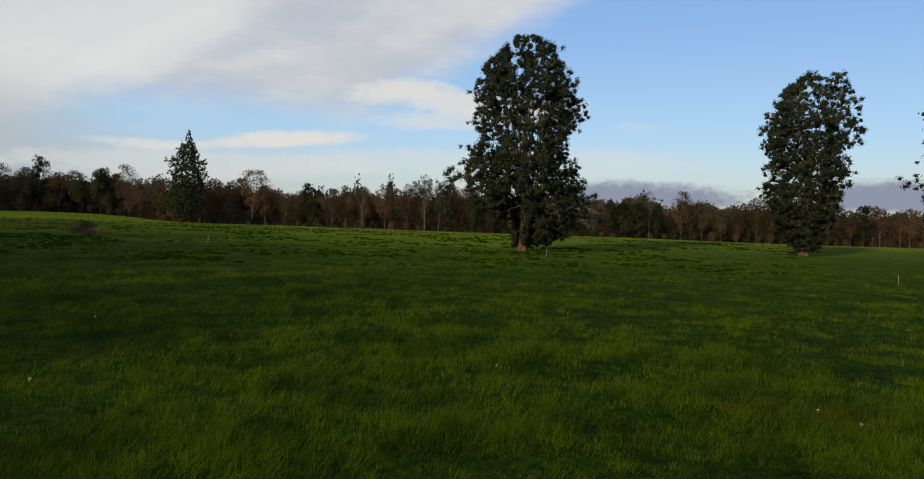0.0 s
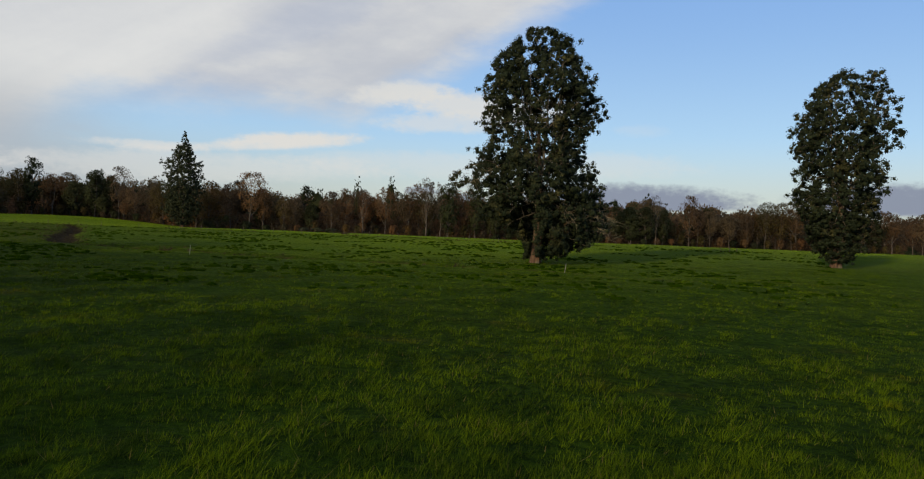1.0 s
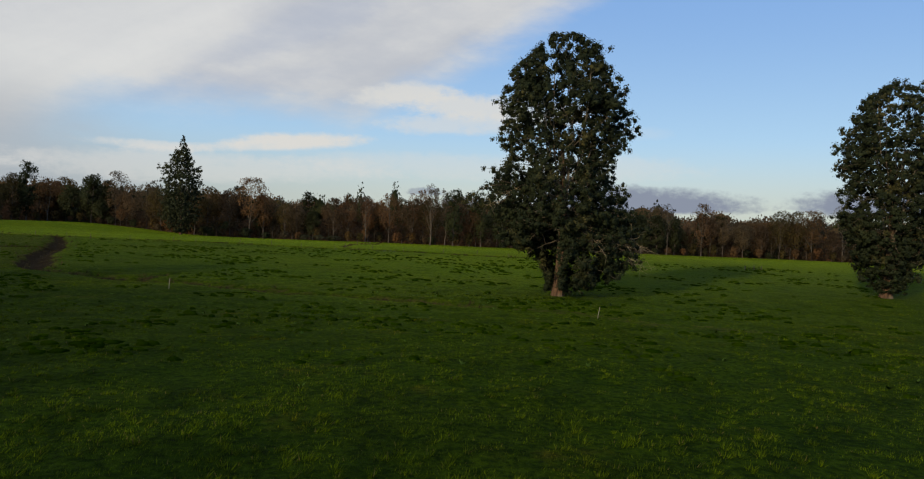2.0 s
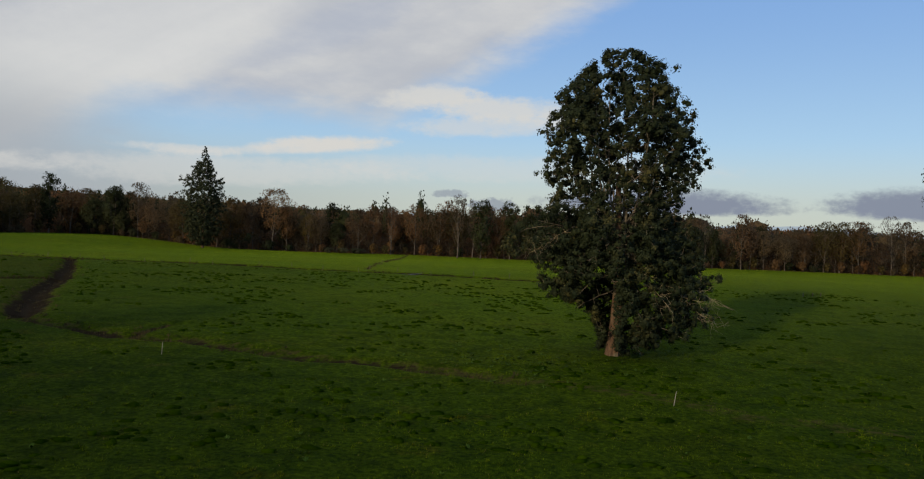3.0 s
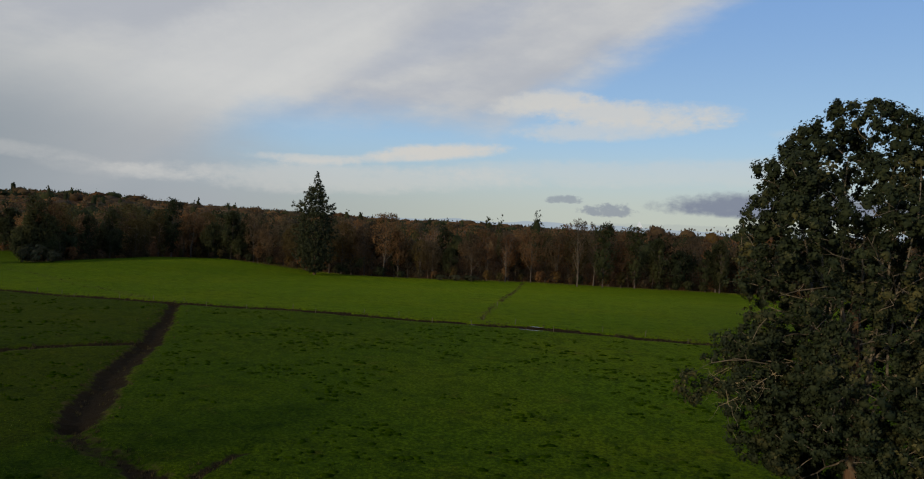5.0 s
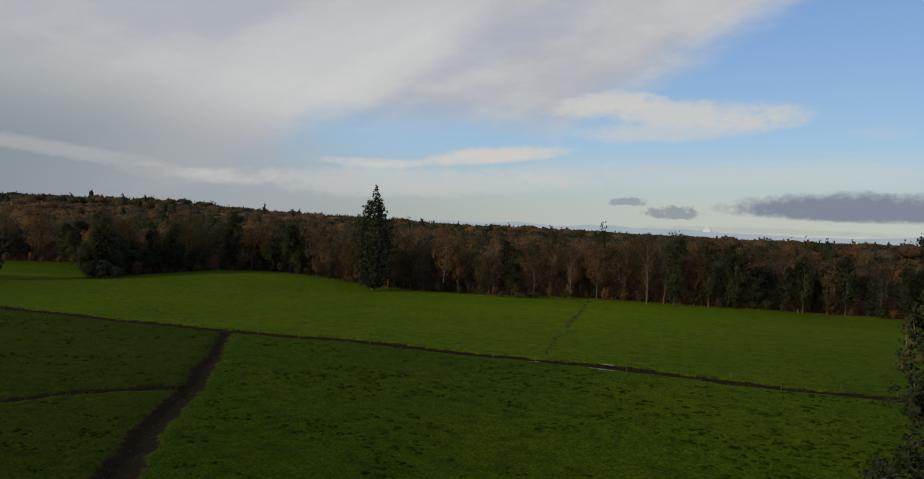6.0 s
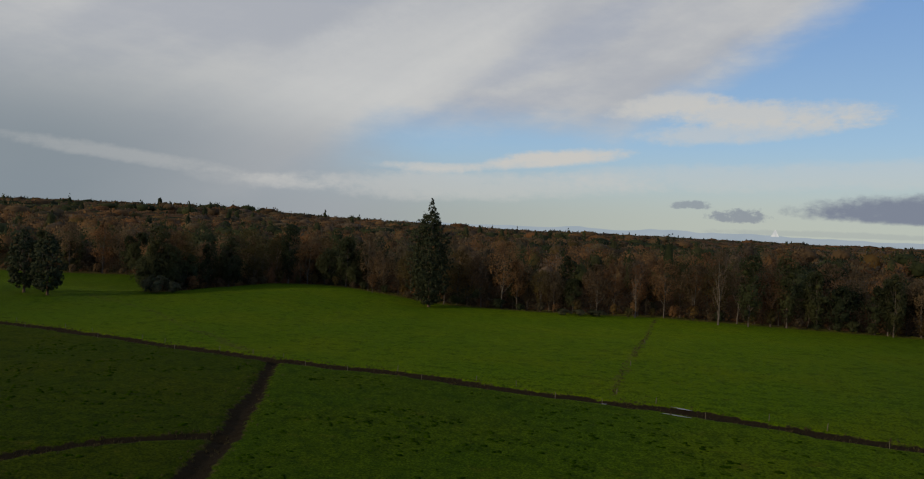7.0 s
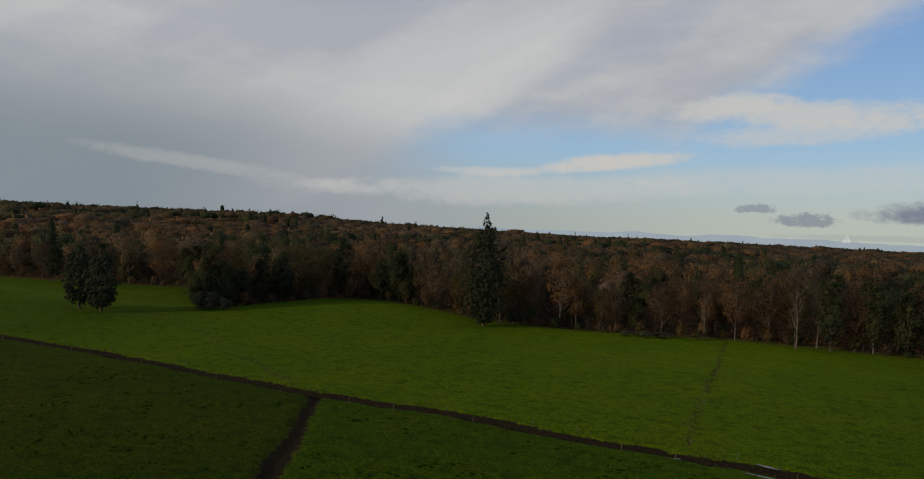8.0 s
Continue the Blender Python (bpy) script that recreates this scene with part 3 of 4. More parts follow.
def podocarp(name, label, at, profile, seed, clumps, per_clump, leaf, leaders, girth, gap, lobes=(), leafy=PODOCARP, inner=0.3, bare_foot=0.0, dead=0, tuft=(0.34, 0.82), ragged=0.15):
    """An old, many-limbed conifer: flared trunk, steep limbs, twigs and round tufts of foliage."""
    rng = np.random.default_rng(seed)
    top = profile[-1][0]
    tree = tagged(new(name), label, "tree")
    tree.location = (*at, height(*at) - 0.15)
    # trunk with a flared, buttressed foot
    hs = np.array((0, 0.4, 1.0, 2.2, 4.5, 7.5, 11, 15, 20))
    hs = hs * min(1.0, top / 30)
    rad = girth * np.array((1.14, 1.05, 0.98, 0.88, 0.8, 0.72, 0.6, 0.46, 0.3))
    axis = np.stack((0.25 * np.sin(hs * 0.23), 0.2 * np.sin(hs * 0.31 + 1), hs), axis=1)
    v, f = tube(axis, rad, 18)
    ang = np.arctan2(v[:, 1] - np.interp(v[:, 2], hs, axis[:, 1]), v[:, 0] - np.interp(v[:, 2], hs, axis[:, 0]))
    flute = 1 + 0.16 * np.sin(ang * 5 + 0.7) * np.exp(-v[:, 2] / 2.5) + 0.06 * np.sin(ang * 9 + v[:, 2] * 0.4)
    v[:, :2] *= flute[:, None]
    part("trunk", mesh("trunk", v, f), PODO_BARK, tree)
    nodes, node_r = [axis[3:]], [rad[3:]]
    # steep limbs up to the top of the crown
    for k in range(leaders):
        a = k * 2.399 + rng.uniform(-0.3, 0.3)
        h1 = top * rng.uniform(0.62, 0.97)
        reach = float(crown_radius(profile, h1, math.cos(a), math.sin(a))) * rng.uniform(0.35, 0.8)
        h0 = rng.uniform(0.12, 0.42) * top
        start = (np.interp(h0, hs, axis[:, 0]), np.interp(h0, hs, axis[:, 1]), h0)
        mid = np.array((math.cos(a) * reach * 0.6, math.sin(a) * reach * 0.6, h0 + (h1 - h0) * 0.4))
        end = np.array((math.cos(a) * reach, math.sin(a) * reach, h1))
        line = np.concatenate((bend(start, mid, rng, 5, 0.12), bend(mid, end, rng, 8, 0.14)[1:]))
        r = np.interp(np.linspace(0, 1, len(line)), (0, 1), (girth * rng.uniform(0.17, 0.27), 0.04))
        part("limb", mesh("limb", *tube(line, r, 7)), LIMB_BARK, tree)
        nodes.append(line[1:])
        node_r.append(r[1:])
        for b in range(7):
            i = rng.integers(2, len(line) - 1)
            a2 = a + rng.normal(0, 0.9)
            h2 = line[i, 2] + rng.uniform(-1.5, 4.5)
            if h2 > top * 0.98:
                continue
            out = float(crown_radius(profile, h2, math.cos(a2), math.sin(a2))) * rng.uniform(0.7, 0.97)
            side = bend(line[i], (math.cos(a2) * out, math.sin(a2) * out, h2), rng, 6, 0.18, 0.12)
            r2 = np.linspace(min(r[i] * 0.45, 0.08), 0.025, 6)
            nodes.append(side)
            node_r.append(r2)
    # low boughs
    for b in range(leaders + 3):
        a2 = b * 2.399 + 0.8
        h2 = top * rng.uniform(0.12, 0.45)
        out = float(crown_radius(profile, h2, math.cos(a2), math.sin(a2))) * rng.uniform(0.75, 0.98)
        h0 = h2 + rng.uniform(-1.0, 2.5)
        side = bend((np.interp(h0, hs, axis[:, 0]), np.interp(h0, hs, axis[:, 1]), h0), (math.cos(a2) * out, math.sin(a2) * out, h2), rng, 7, 0.16, 0.1)
        nodes.append(side)
        node_r.append(np.linspace(0.09, 0.025, 7))
    # dead, pale boughs hanging out of the lower crown
    for b in range(dead):
        a2 = (-0.25, 2.9, 0.1, -0.9, 3.5, -0.5)[b % 6]
        h2 = top * (rng.uniform(0.17, 0.27) if math.cos(a2) > 0 else rng.uniform(0.36, 0.44))
        out = float(crown_radius(profile, h2, math.cos(a2), math.sin(a2)))
        line = bend((math.cos(a2) * out * 0.4, math.sin(a2) * out * 0.4, h2 + 1), (math.cos(a2) * out, math.sin(a2) * out, h2 - 1.2), rng, 6, 0.35, 0.2)
        fan = [tube(line, np.linspace(0.05, 0.018, 6), 5)]
        for k in range(22):
            i = rng.integers(2, 6)
            end = line[i] + rng.normal(0, 0.8, 3) + (math.cos(a2) * 0.5, math.sin(a2) * 0.5, -0.6)
            fan.append(tube(bend(line[i], end, rng, 6, 0.6), np.linspace(0.02, 0.007, 6), 3))
        part("dead_bough", mesh("dead_bough", *join(fan)), DEAD, tree, "pale leafless bough")
    for line, r in zip(nodes[1:], node_r[1:]):
        if len(line) < 8:
            part("bough", mesh("bough", *tube(line, r, 5)), TWIG, tree)
    nd, nr = np.concatenate(nodes), np.concatenate(node_r)
    # tufts of foliage through the crown, denser outside, with gaps
    pts = np.zeros((0, 3))
    while len(pts) < clumps:
        n = clumps * 2
        h = rng.uniform(profile[0][0], top, n)
        a = rng.uniform(0, 2 * np.pi, n)
        s = rng.uniform(inner, 1.0, n) ** 0.62
        rr = crown_radius(profile, h, np.cos(a), np.sin(a)) * s * (1 + ragged * lattice(a * 3, h * 0.42, 1.0, seed) + 0.85 * ragged * lattice(a * 8, h * 1.1, 1.0, seed + 3))
        p = np.stack((np.cos(a) * rr, np.sin(a) * rr, h), axis=1)
        area = crown_radius(profile, h, np.cos(a), np.sin(a)) / 10
        column = p * (1, 1, 0.7)
        keep = (0.3 * solid_noise(column, 2.4, seed + 5) + 0.8 * solid_noise(column, 0.95, seed + 9) > gap - 0.16 * smooth(h, top * 0.55, top * 0.3) + 0.5 * (s - 0.72)) & (rng.uniform(0, 1, n) < area)
        keep &= (h > bare_foot) | (p[:, 0] - 0.22 * p[:, 1] > 0.3) | (p[:, 0] - 0.22 * p[:, 1] < -3.6) | (p[:, 1] > 0.8) | (rng.uniform(0, 1, n) < 0.06)
        for lx, lz, lr in lobes:
            keep &= np.hypot(p[:, 0] - lx, p[:, 2] - lz) > lr
        pts = np.concatenate((pts, p[keep]))
    pts = pts[:clumps]
    reach = np.array([np.min(np.linalg.norm(nd - q, axis=1)) for q in pts])
    pts = pts[np.argsort(reach)]
    grown, thick = np.concatenate((nd, pts)), np.concatenate((nr, np.full(len(pts), 0.035)))
    twigs = []
    for k, q in enumerate(pts):
        known = grown[: len(nd) + k]
        d = np.linalg.norm(known - q, axis=1) + np.maximum(known[:, 2] - q[2], 0) * 0.6
        i = int(np.argmin(d))
        if d[i] < 7:
            twigs.append(tube(bend(known[i], q, rng, 3, 0.2, 0.06), np.linspace(min(0.05, thick[i] * 0.7), 0.015, 3), 3))
    tagged(part("twig_spray", mesh("twig_spray", *join(twigs)), TWIG, tree, "thin pale twigs"), kind="stuff")
    slim = np.clip(np.interp(pts[:, 2], [r[0] for r in profile], [r[1] + r[2] for r in profile]) / 7, 0.4, 1)
    heart = np.stack((np.zeros(clumps), np.zeros(clumps), top * 0.225 + 0.55 * pts[:, 2]), axis=1)
    size = rng.uniform(*tuft, clumps) * slim
    v, f, n = domes(pts, size, per_clump, leaf, rng, 0.95, heart)
    v2, f2, n2 = cores(pts, (size * 0.4)[:, None] * np.stack((rng.uniform(0.8, 1.2, clumps), rng.uniform(0.8, 1.2, clumps), rng.uniform(0.75, 1.1, clumps)), axis=1), rng, 0.22)
    n2 = unit(n2 + 0.45 * np.repeat(unit(pts - heart), 26, axis=0))
    part("crown", mesh("crown", np.concatenate((v, v2)), np.concatenate((f, f2 + len(v))), np.concatenate((n, n2))), leafy, tree, "dense dark green tufted foliage")
    return tree


# reach of the crowns: height, towards -x, towards +x
BIG = ((0.7, 1.4, 2.6, 3.6), (1.8, 1.6, 5.4, 4.6), (3.3, 2.2, 8.6, 5.2), (4.6, 3.4, 10.2, 5.6), (6.2, 6.0, 11.0, 5.8), (9.5, 8.2, 10.2, 6.2), (12, 10.6, 8.4, 6.8), (14.5, 10.7, 7.2, 7.0), (16.5, 8.8, 6.9, 6.8),
       (18.5, 7.9, 7.3, 6.8), (21, 8.6, 8.4, 7.2), (24, 8.7, 8.7, 7.2), (26.5, 8.2, 7.7, 6.8), (29.2, 7.2, 6.2, 5.6), (31.4, 5.4, 4.2, 4.2), (32.6, 3.8, 2.4, 2.6), (33.4, 2.0, 0.8, 1.2))
OTHER = tuple(row[:3] for row in BIG)
SECOND = ((0.9, 1.4, 2.6), (2.0, 2.6, 3.8), (4.5, 4.8, 4.2), (7.6, 6.0, 4.8), (11, 7.2, 6.0), (13.4, 7.0, 7.0), (16.4, 7.0, 7.4), (21, 8.2, 8.1), (25, 7.2, 8.0), (29.2, 5.2, 7.2), (30.8, 3.4, 6.8), (32.8, 0.4, 6.2))
podocarp("pasture_tree", "tall old conifer with dense dark green tufted foliage", (9.1, 113.0), BIG, 11, 4000, 36, 0.18, 12, 0.74, -0.1, bare_foot=8.8, dead=8,
         ragged=0.2,
         lobes=((-5.0, 31.7, 0.8), (7.6, 30.0, 1.0), (8.9, 26.4, 0.9), (9.3, 22.2, 0.8), (-9.2, 21.4, 0.9), (-8.8, 17.6, 1.7), (8.0, 16.6, 1.6), (9.6, 20.0, 0.9), (9.4, 12.6, 1.2), (-10.2, 9.0, 1.1), (6.4, 28.6, 0.8), (-7.0, 4.2, 1.3)))
podocarp("pasture_tree", "tall twin-topped dark green conifer standing in the pasture", (60.8, 130.6), SECOND, 23, 2500, 28, 0.22, 10, 0.85, -0.12, ((1.4, 33.0, 2.3), (1.6, 29.8, 1.3), (6.4, 18.0, 1.2), (-5.6, 14.0, 1.0), (4.2, 23.5, 0.9)), tuft=(0.38, 0.86))
podocarp("pasture_tree", "tall dark green conifer with a ragged crown", (83.0, 118.0), OTHER, 37, 900, 14, 0.32, 8, 0.9, 0.0, tuft=(0.45, 0.95))
SPIRE = ((1.0, 2.6, 2.6), (4, 6.0, 6.0), (10, 8.4, 8.4), (20, 9.4, 9.2), (28, 9.6, 9.0), (33.5, 9.0, 7.0), (38, 5.4, 4.8), (42, 3.0, 2.5), (46, 1.6, 1.3), (48.5, 0.3, 0.3))
podocarp("spire_tree", "lone tall dark green conifer with a narrow pointed top", (-145.5, 366.0), SPIRE, 41, 2000, 16, 0.38, 4, 0.7, -0.3, ((-7.5, 37.0, 1.6), (4.6, 40.0, 1.2), (-9.5, 24.0, 1.3), (8.6, 29.0, 1.2)), FIR_LEAF, 0.15, tuft=(0.45, 1.1), ragged=0.34)
PAIR = ((2.0, 2.4, 2.4), (4, 4.6, 4.6), (10, 5.6, 5.6), (17, 5.0, 5.0), (22, 3.2, 3.2), (26, 0.6, 0.6))
podocarp("field_conifer", "dark bushy conifer, one of a pair in the pasture", (-282.5, 276.5), PAIR, 51, 520, 22, 0.42, 3, 0.5, -0.2, (), FIR_LEAF, tuft=(0.5, 1.2), ragged=0.26)
PAIR_LOW = tuple((h * 0.95, a * 1.06, b * 1.06) for h, a, b in PAIR)
podocarp("field_conifer", "dark bushy conifer, lower one of a pair", (-268.0, 275.5), PAIR_LOW, 57, 500, 22, 0.42, 3, 0.5, -0.2, (), FIR_LEAF, tuft=(0.5, 1.2), ragged=0.26)


# ---- the wood ----
def wood_tree(label, leafy, bark, seed, top, wide, base, sprays, leafage, leaf, girth=0.28, group="trees along the edge of the wood", name="wood_tree", heart=0.0, high=0.62):
    """A tree of the wood, built once: trunk, rising limbs with forks, crown of twig sprays and small leaves."""
    rng = np.random.default_rng(seed)
    tree = tagged(new(name), label, "shrub" if name == "shrub" else "tree", group)
    lean = rng.normal(0, 0.5, 2)
    axis = bend((0, 0, -0.4), (lean[0], lean[1], top * 0.88), rng, 9, 0.05)
    r = np.linspace(girth, 0.05, 9)
    r[0] *= 1.4
    pieces = [tube(axis, r, 6)]
    sides = 3 if top < 8 else 4
    for k in range(8):
        i = 2 + k * 5 // 8
        a = k * 2.399 + rng.uniform(-0.4, 0.4)
        out = wide * rng.uniform(0.4, 0.85)
        end = axis[i] + (math.cos(a) * out, math.sin(a) * out, rng.uniform(0.25, 0.5) * (top - axis[i, 2]) + 1)
        end[2] = min(end[2], top * 0.92)
        line = bend(axis[i], end, rng, 5, 0.14, -0.12)
        pieces.append(tube(line, np.linspace(r[i] * 0.6, 0.03, 5), sides))
        fork = line[2] + (math.cos(a + 0.8) * out * 0.35, math.sin(a + 0.8) * out * 0.35, rng.uniform(0.1, 0.2) * top)
        pieces.append(tube(bend(line[2], fork, rng, 3, 0.12), (r[i] * 0.32, 0.04, 0.02), 3))
    part("trunk", mesh("trunk", *join(pieces)), bark, tree)
    # the crown: an uneven egg of rising sprays, fuller at the outside, with a few clefts
    n = (sprays + leafage) * 5
    t = rng.beta(1.6, 1.0, n)
    a = rng.uniform(0, 2 * np.pi, n)
    shape = np.where(t < high, np.sin(0.5 * np.pi * np.clip(0.18 + 0.82 * t / high, 0, 1)), np.sqrt(np.clip(1 - ((t - high) / (1.02 - high)) ** 2, 0, 1)))
    swell = 1 + 0.30 * lattice(a * 1.6 + seed, t * 3.2, 1.0, seed) + 0.16 * lattice(a * 4.2, t * 8, 1.0, seed + 3)
    s = rng.uniform(0.05, 1.0, n) ** 0.5
    p = np.stack((np.cos(a) * wide * shape * swell * s + lean[0] * t, np.sin(a) * wide * shape * swell * s + lean[1] * t, base + (top - base) * t * (1 + 0.06 * lattice(a * 2, s * 3, 1.0, seed + 6))), axis=1)
    p = p[solid_noise(p, 1.9, seed + 2) > -0.16 + 0.3 * (s - 0.6)][: sprays + leafage]
    away = p - np.array((lean[0] * 0.6, lean[1] * 0.6, base + (top - base) * 0.35))
    normal = unit(unit(away) + (0, 0, 0.35) + rng.normal(0, 0.22, p.shape))
    cut = min(sprays, len(p))
    way = unit(away[:cut]) * 0.55 + (0, 0, 1.0) + rng.normal(0, 0.33, (cut, 3))
    size = rng.uniform(0.65, 1.35, cut)
    v, f, nn = strips(p[:cut], way, normal[:cut], size * leaf * 2.2, size * leaf * 0.42)
    if cut < len(p):
        v1, f1, n1 = leaves(p[cut:], normal[cut:], leaf * rng.uniform(0.7, 1.3, len(p) - cut), rng, 1.4, 0.5, 0.9)
        v, f, nn = np.concatenate((v, v1)), np.concatenate((f, f1 + len(v))), np.concatenate((nn, n1))
    if heart:
        lobes = 7
        t = np.linspace(0.15, 0.85, lobes)
        a = np.arange(lobes) * 2.399
        out = wide * 0.35 * np.sin(np.pi * t)
        mid = np.stack((np.cos(a) * out, np.sin(a) * out, base + (top - base) * t), axis=1)
        v2, f2, n2 = cores(mid, (wide * heart * np.sin(np.pi * t) ** 0.5)[:, None] * np.array((1, 1, 1.1)), rng, 0.25)
        v, f, nn = np.concatenate((v, v2)), np.concatenate((f, f2 + len(v))), np.concatenate((nn, n2))
    part("crown", mesh("crown", v, f, nn), leafy, tree)
    return tree


KINDS = []
for seed in range(6):
    KINDS.append(("rust", wood_tree("rust-brown autumn beech with a pale trunk", RUST, PALE_BARK, 100 + seed, 19.5 + 1.2 * seed, 6.0 + 0.35 * seed, 5.0 + (seed % 3) * 1.6, 380, 1600, 0.47, 0.24)))
for seed in range(5):
    KINDS.append(("brown", wood_tree("brown half-bare autumn tree", BROWN, DARK_BARK, 120 + seed, 18 + 1.7 * seed, 6.4, 4.0 + (seed % 2) * 2.4, 520, 1350, 0.47, 0.22)))
for seed in range(4):
    KINDS.append(("green", wood_tree("dark evergreen tree with a dense crown", GREEN, DARK_BARK, 140 + seed, 15 + 3.0 * seed, 6.4 - 0.6 * seed, 1.6, 300, 1900, 0.53, 0.24, heart=0.26, high=0.5)))
for seed in range(3):
    KINDS.append(("olive", wood_tree("olive-green tree turning brown", OLIVE, DARK_BARK, 160 + seed, 20 + 1.6 * seed, 6.2, 4.4, 260, 1550, 0.47, 0.22)))
for seed in range(4):
    KINDS.append(("bare", wood_tree("nearly leafless grey tree with a pale trunk", BARE, PALE_BARK, 180 + seed, 21 + 1.8 * seed, 4.6, 8.0, 700, 60, 0.34, 0.27)))
for seed in range(4):
    KINDS.append(("shrub", wood_tree("low dark shrub at the foot of the wood", (GREEN, BROWN, RUST, OLIVE)[seed], DARK_BARK, 200 + seed, 4.0 + 0.8 * seed, 3.0, 0.4, 150, 260, 0.38, 0.07, "shrubs along the edge of the wood", "shrub", 0.3, 0.45)))
for seed in range(2):
    KINDS.append(("willow", wood_tree("pale grey-green bushy willow at the foot of the wood", WILLOW, DARK_BARK, 220 + seed, 5.6 + seed, 4.0, 0.3, 520, 900, 0.30, 0.09, "willows along the edge of the wood", "shrub", 0.2, 0.45)))
POOL = {}
for kind, tree in KINDS:
    POOL.setdefault(kind, []).append(tree)
USED = set()


def plant(kind, x, y, rng, scale=1.0, spread=0.2, pick=None):
    proto = POOL[kind][rng.integers(len(POOL[kind])) if pick is None else pick]
    turn = rng.uniform(0, 360)
    s = scale * rng.uniform(1 - spread, 1 + spread)
    m = pose(x, y, height(x, y), 0, 0, turn)
    if proto.name not in USED:
        USED.add(proto.name)
        ob = proto
        ob.matrix_basis = m
    else:
        ob = copy_thing(proto, m)
    ob.scale = (s * rng.uniform(0.9, 1.1), s * rng.uniform(0.9, 1.1), s)
    return ob


def stand(x, y, rng):
    """The kind that grows at a place: patches of evergreens among rust and brown."""
    g = float(lattice(np.array([x]), np.array([y]), 38, 71)[0]) + 0.5 * float(lattice(np.array([x]), np.array([y]), 13, 72)[0])
    u = rng.uniform()
    if g > 0.28 or x < -150 and u < 0.34:
        return "green" if u < 0.7 else "brown"
    if g < -0.5:
        return "brown" if u < 0.5 else "olive"
    return "rust" if u < 0.50 else "brown" if u < 0.76 else "bare" if u < 0.82 else "olive"


def along_edge(first, last, step, back, rng):
    """Places behind the edge of the wood, spaced along it."""
    line = np.array(WOOD_EDGE, float)
    seg = np.hypot(*np.diff(line, axis=0).T)
    run = np.concatenate(((0,), np.cumsum(seg)))
    d = 0.0
    while d < run[-1]:
        k = min(int(np.searchsorted(run, d, "right")) - 1, len(seg) - 1)
        p = line[k] + (line[k + 1] - line[k]) * (d - run[k]) / seg[k]
        n = np.array((line[k][1] - line[k + 1][1], line[k + 1][0] - line[k][0])) / seg[k]
        far = p[0] < -370 or p[0] > 235
        q = p + n * back + rng.uniform(-2.4, 2.4, 2)
        if first < p[0] < last and wood_depth(q[0], q[1]) > -1.5:
            yield q
        d += step * (1.8 if far else 1.0) * rng.uniform(0.75, 1.25)


rng = np.random.default_rng(5)
for back, step in ((3.5, 9.6), (11.0, 10.2)):
    for px, py in along_edge(-560, 330, step, back, rng):
        plant(stand(px, py, rng), px, py, rng, 1.05 + 0.16 * float(lattice(np.array([px]), np.array([py]), 45, 81)[0]))
for kind, px, py, size in (("bare", -25.4, 398.5, 1.2), ("green", -13.5, 401.0, 1.28), ("bare", 100.0, 400.0, 1.0), ("bare", -60.0, 398.5, 0.9), ("green", 40.0, 404.0, 1.05), ("green", -236.0, 388.0, 1.28), ("green", -205.0, 394.0, 1.1)):
    plant(kind, px, py, rng, size, 0.02, 3)
for px, py in along_edge(-420, 260, 8.0, 1.5, rng):
    plant("shrub", px, py, rng, 0.9, 0.35)
for kind, px, py, size in (("willow", -245, 308, 1.15), ("willow", -250, 309.5, 1.0), ("willow", -240, 312, 0.95), ("willow", -89, 384, 0.75), ("willow", -82, 386, 0.8), ("willow", -75, 389, 0.7), ("shrub", -62, 393, 0.8), ("rust", -184, 384, 0.36), ("green", -248, 318, 0.9)):
    ob = plant(kind, px, py, rng, size, 0.1)
    if kind == "willow" and px > -100:               # a low, broad thicket
        ob.scale = (ob.scale[0] * 1.5, ob.scale[1] * 1.2, ob.scale[2] * 0.62)


# unseen trees added beside the near pasture, only to shade it
for k in range(18):
    px, py = -38 - 3.3 * k + rng.uniform(-2, 2), -16 + 4.4 * k + rng.uniform(-2, 2)
    plant(("green", "brown")[k % 2], px, py, rng, 0.74 + 0.02 * k, 0.06)


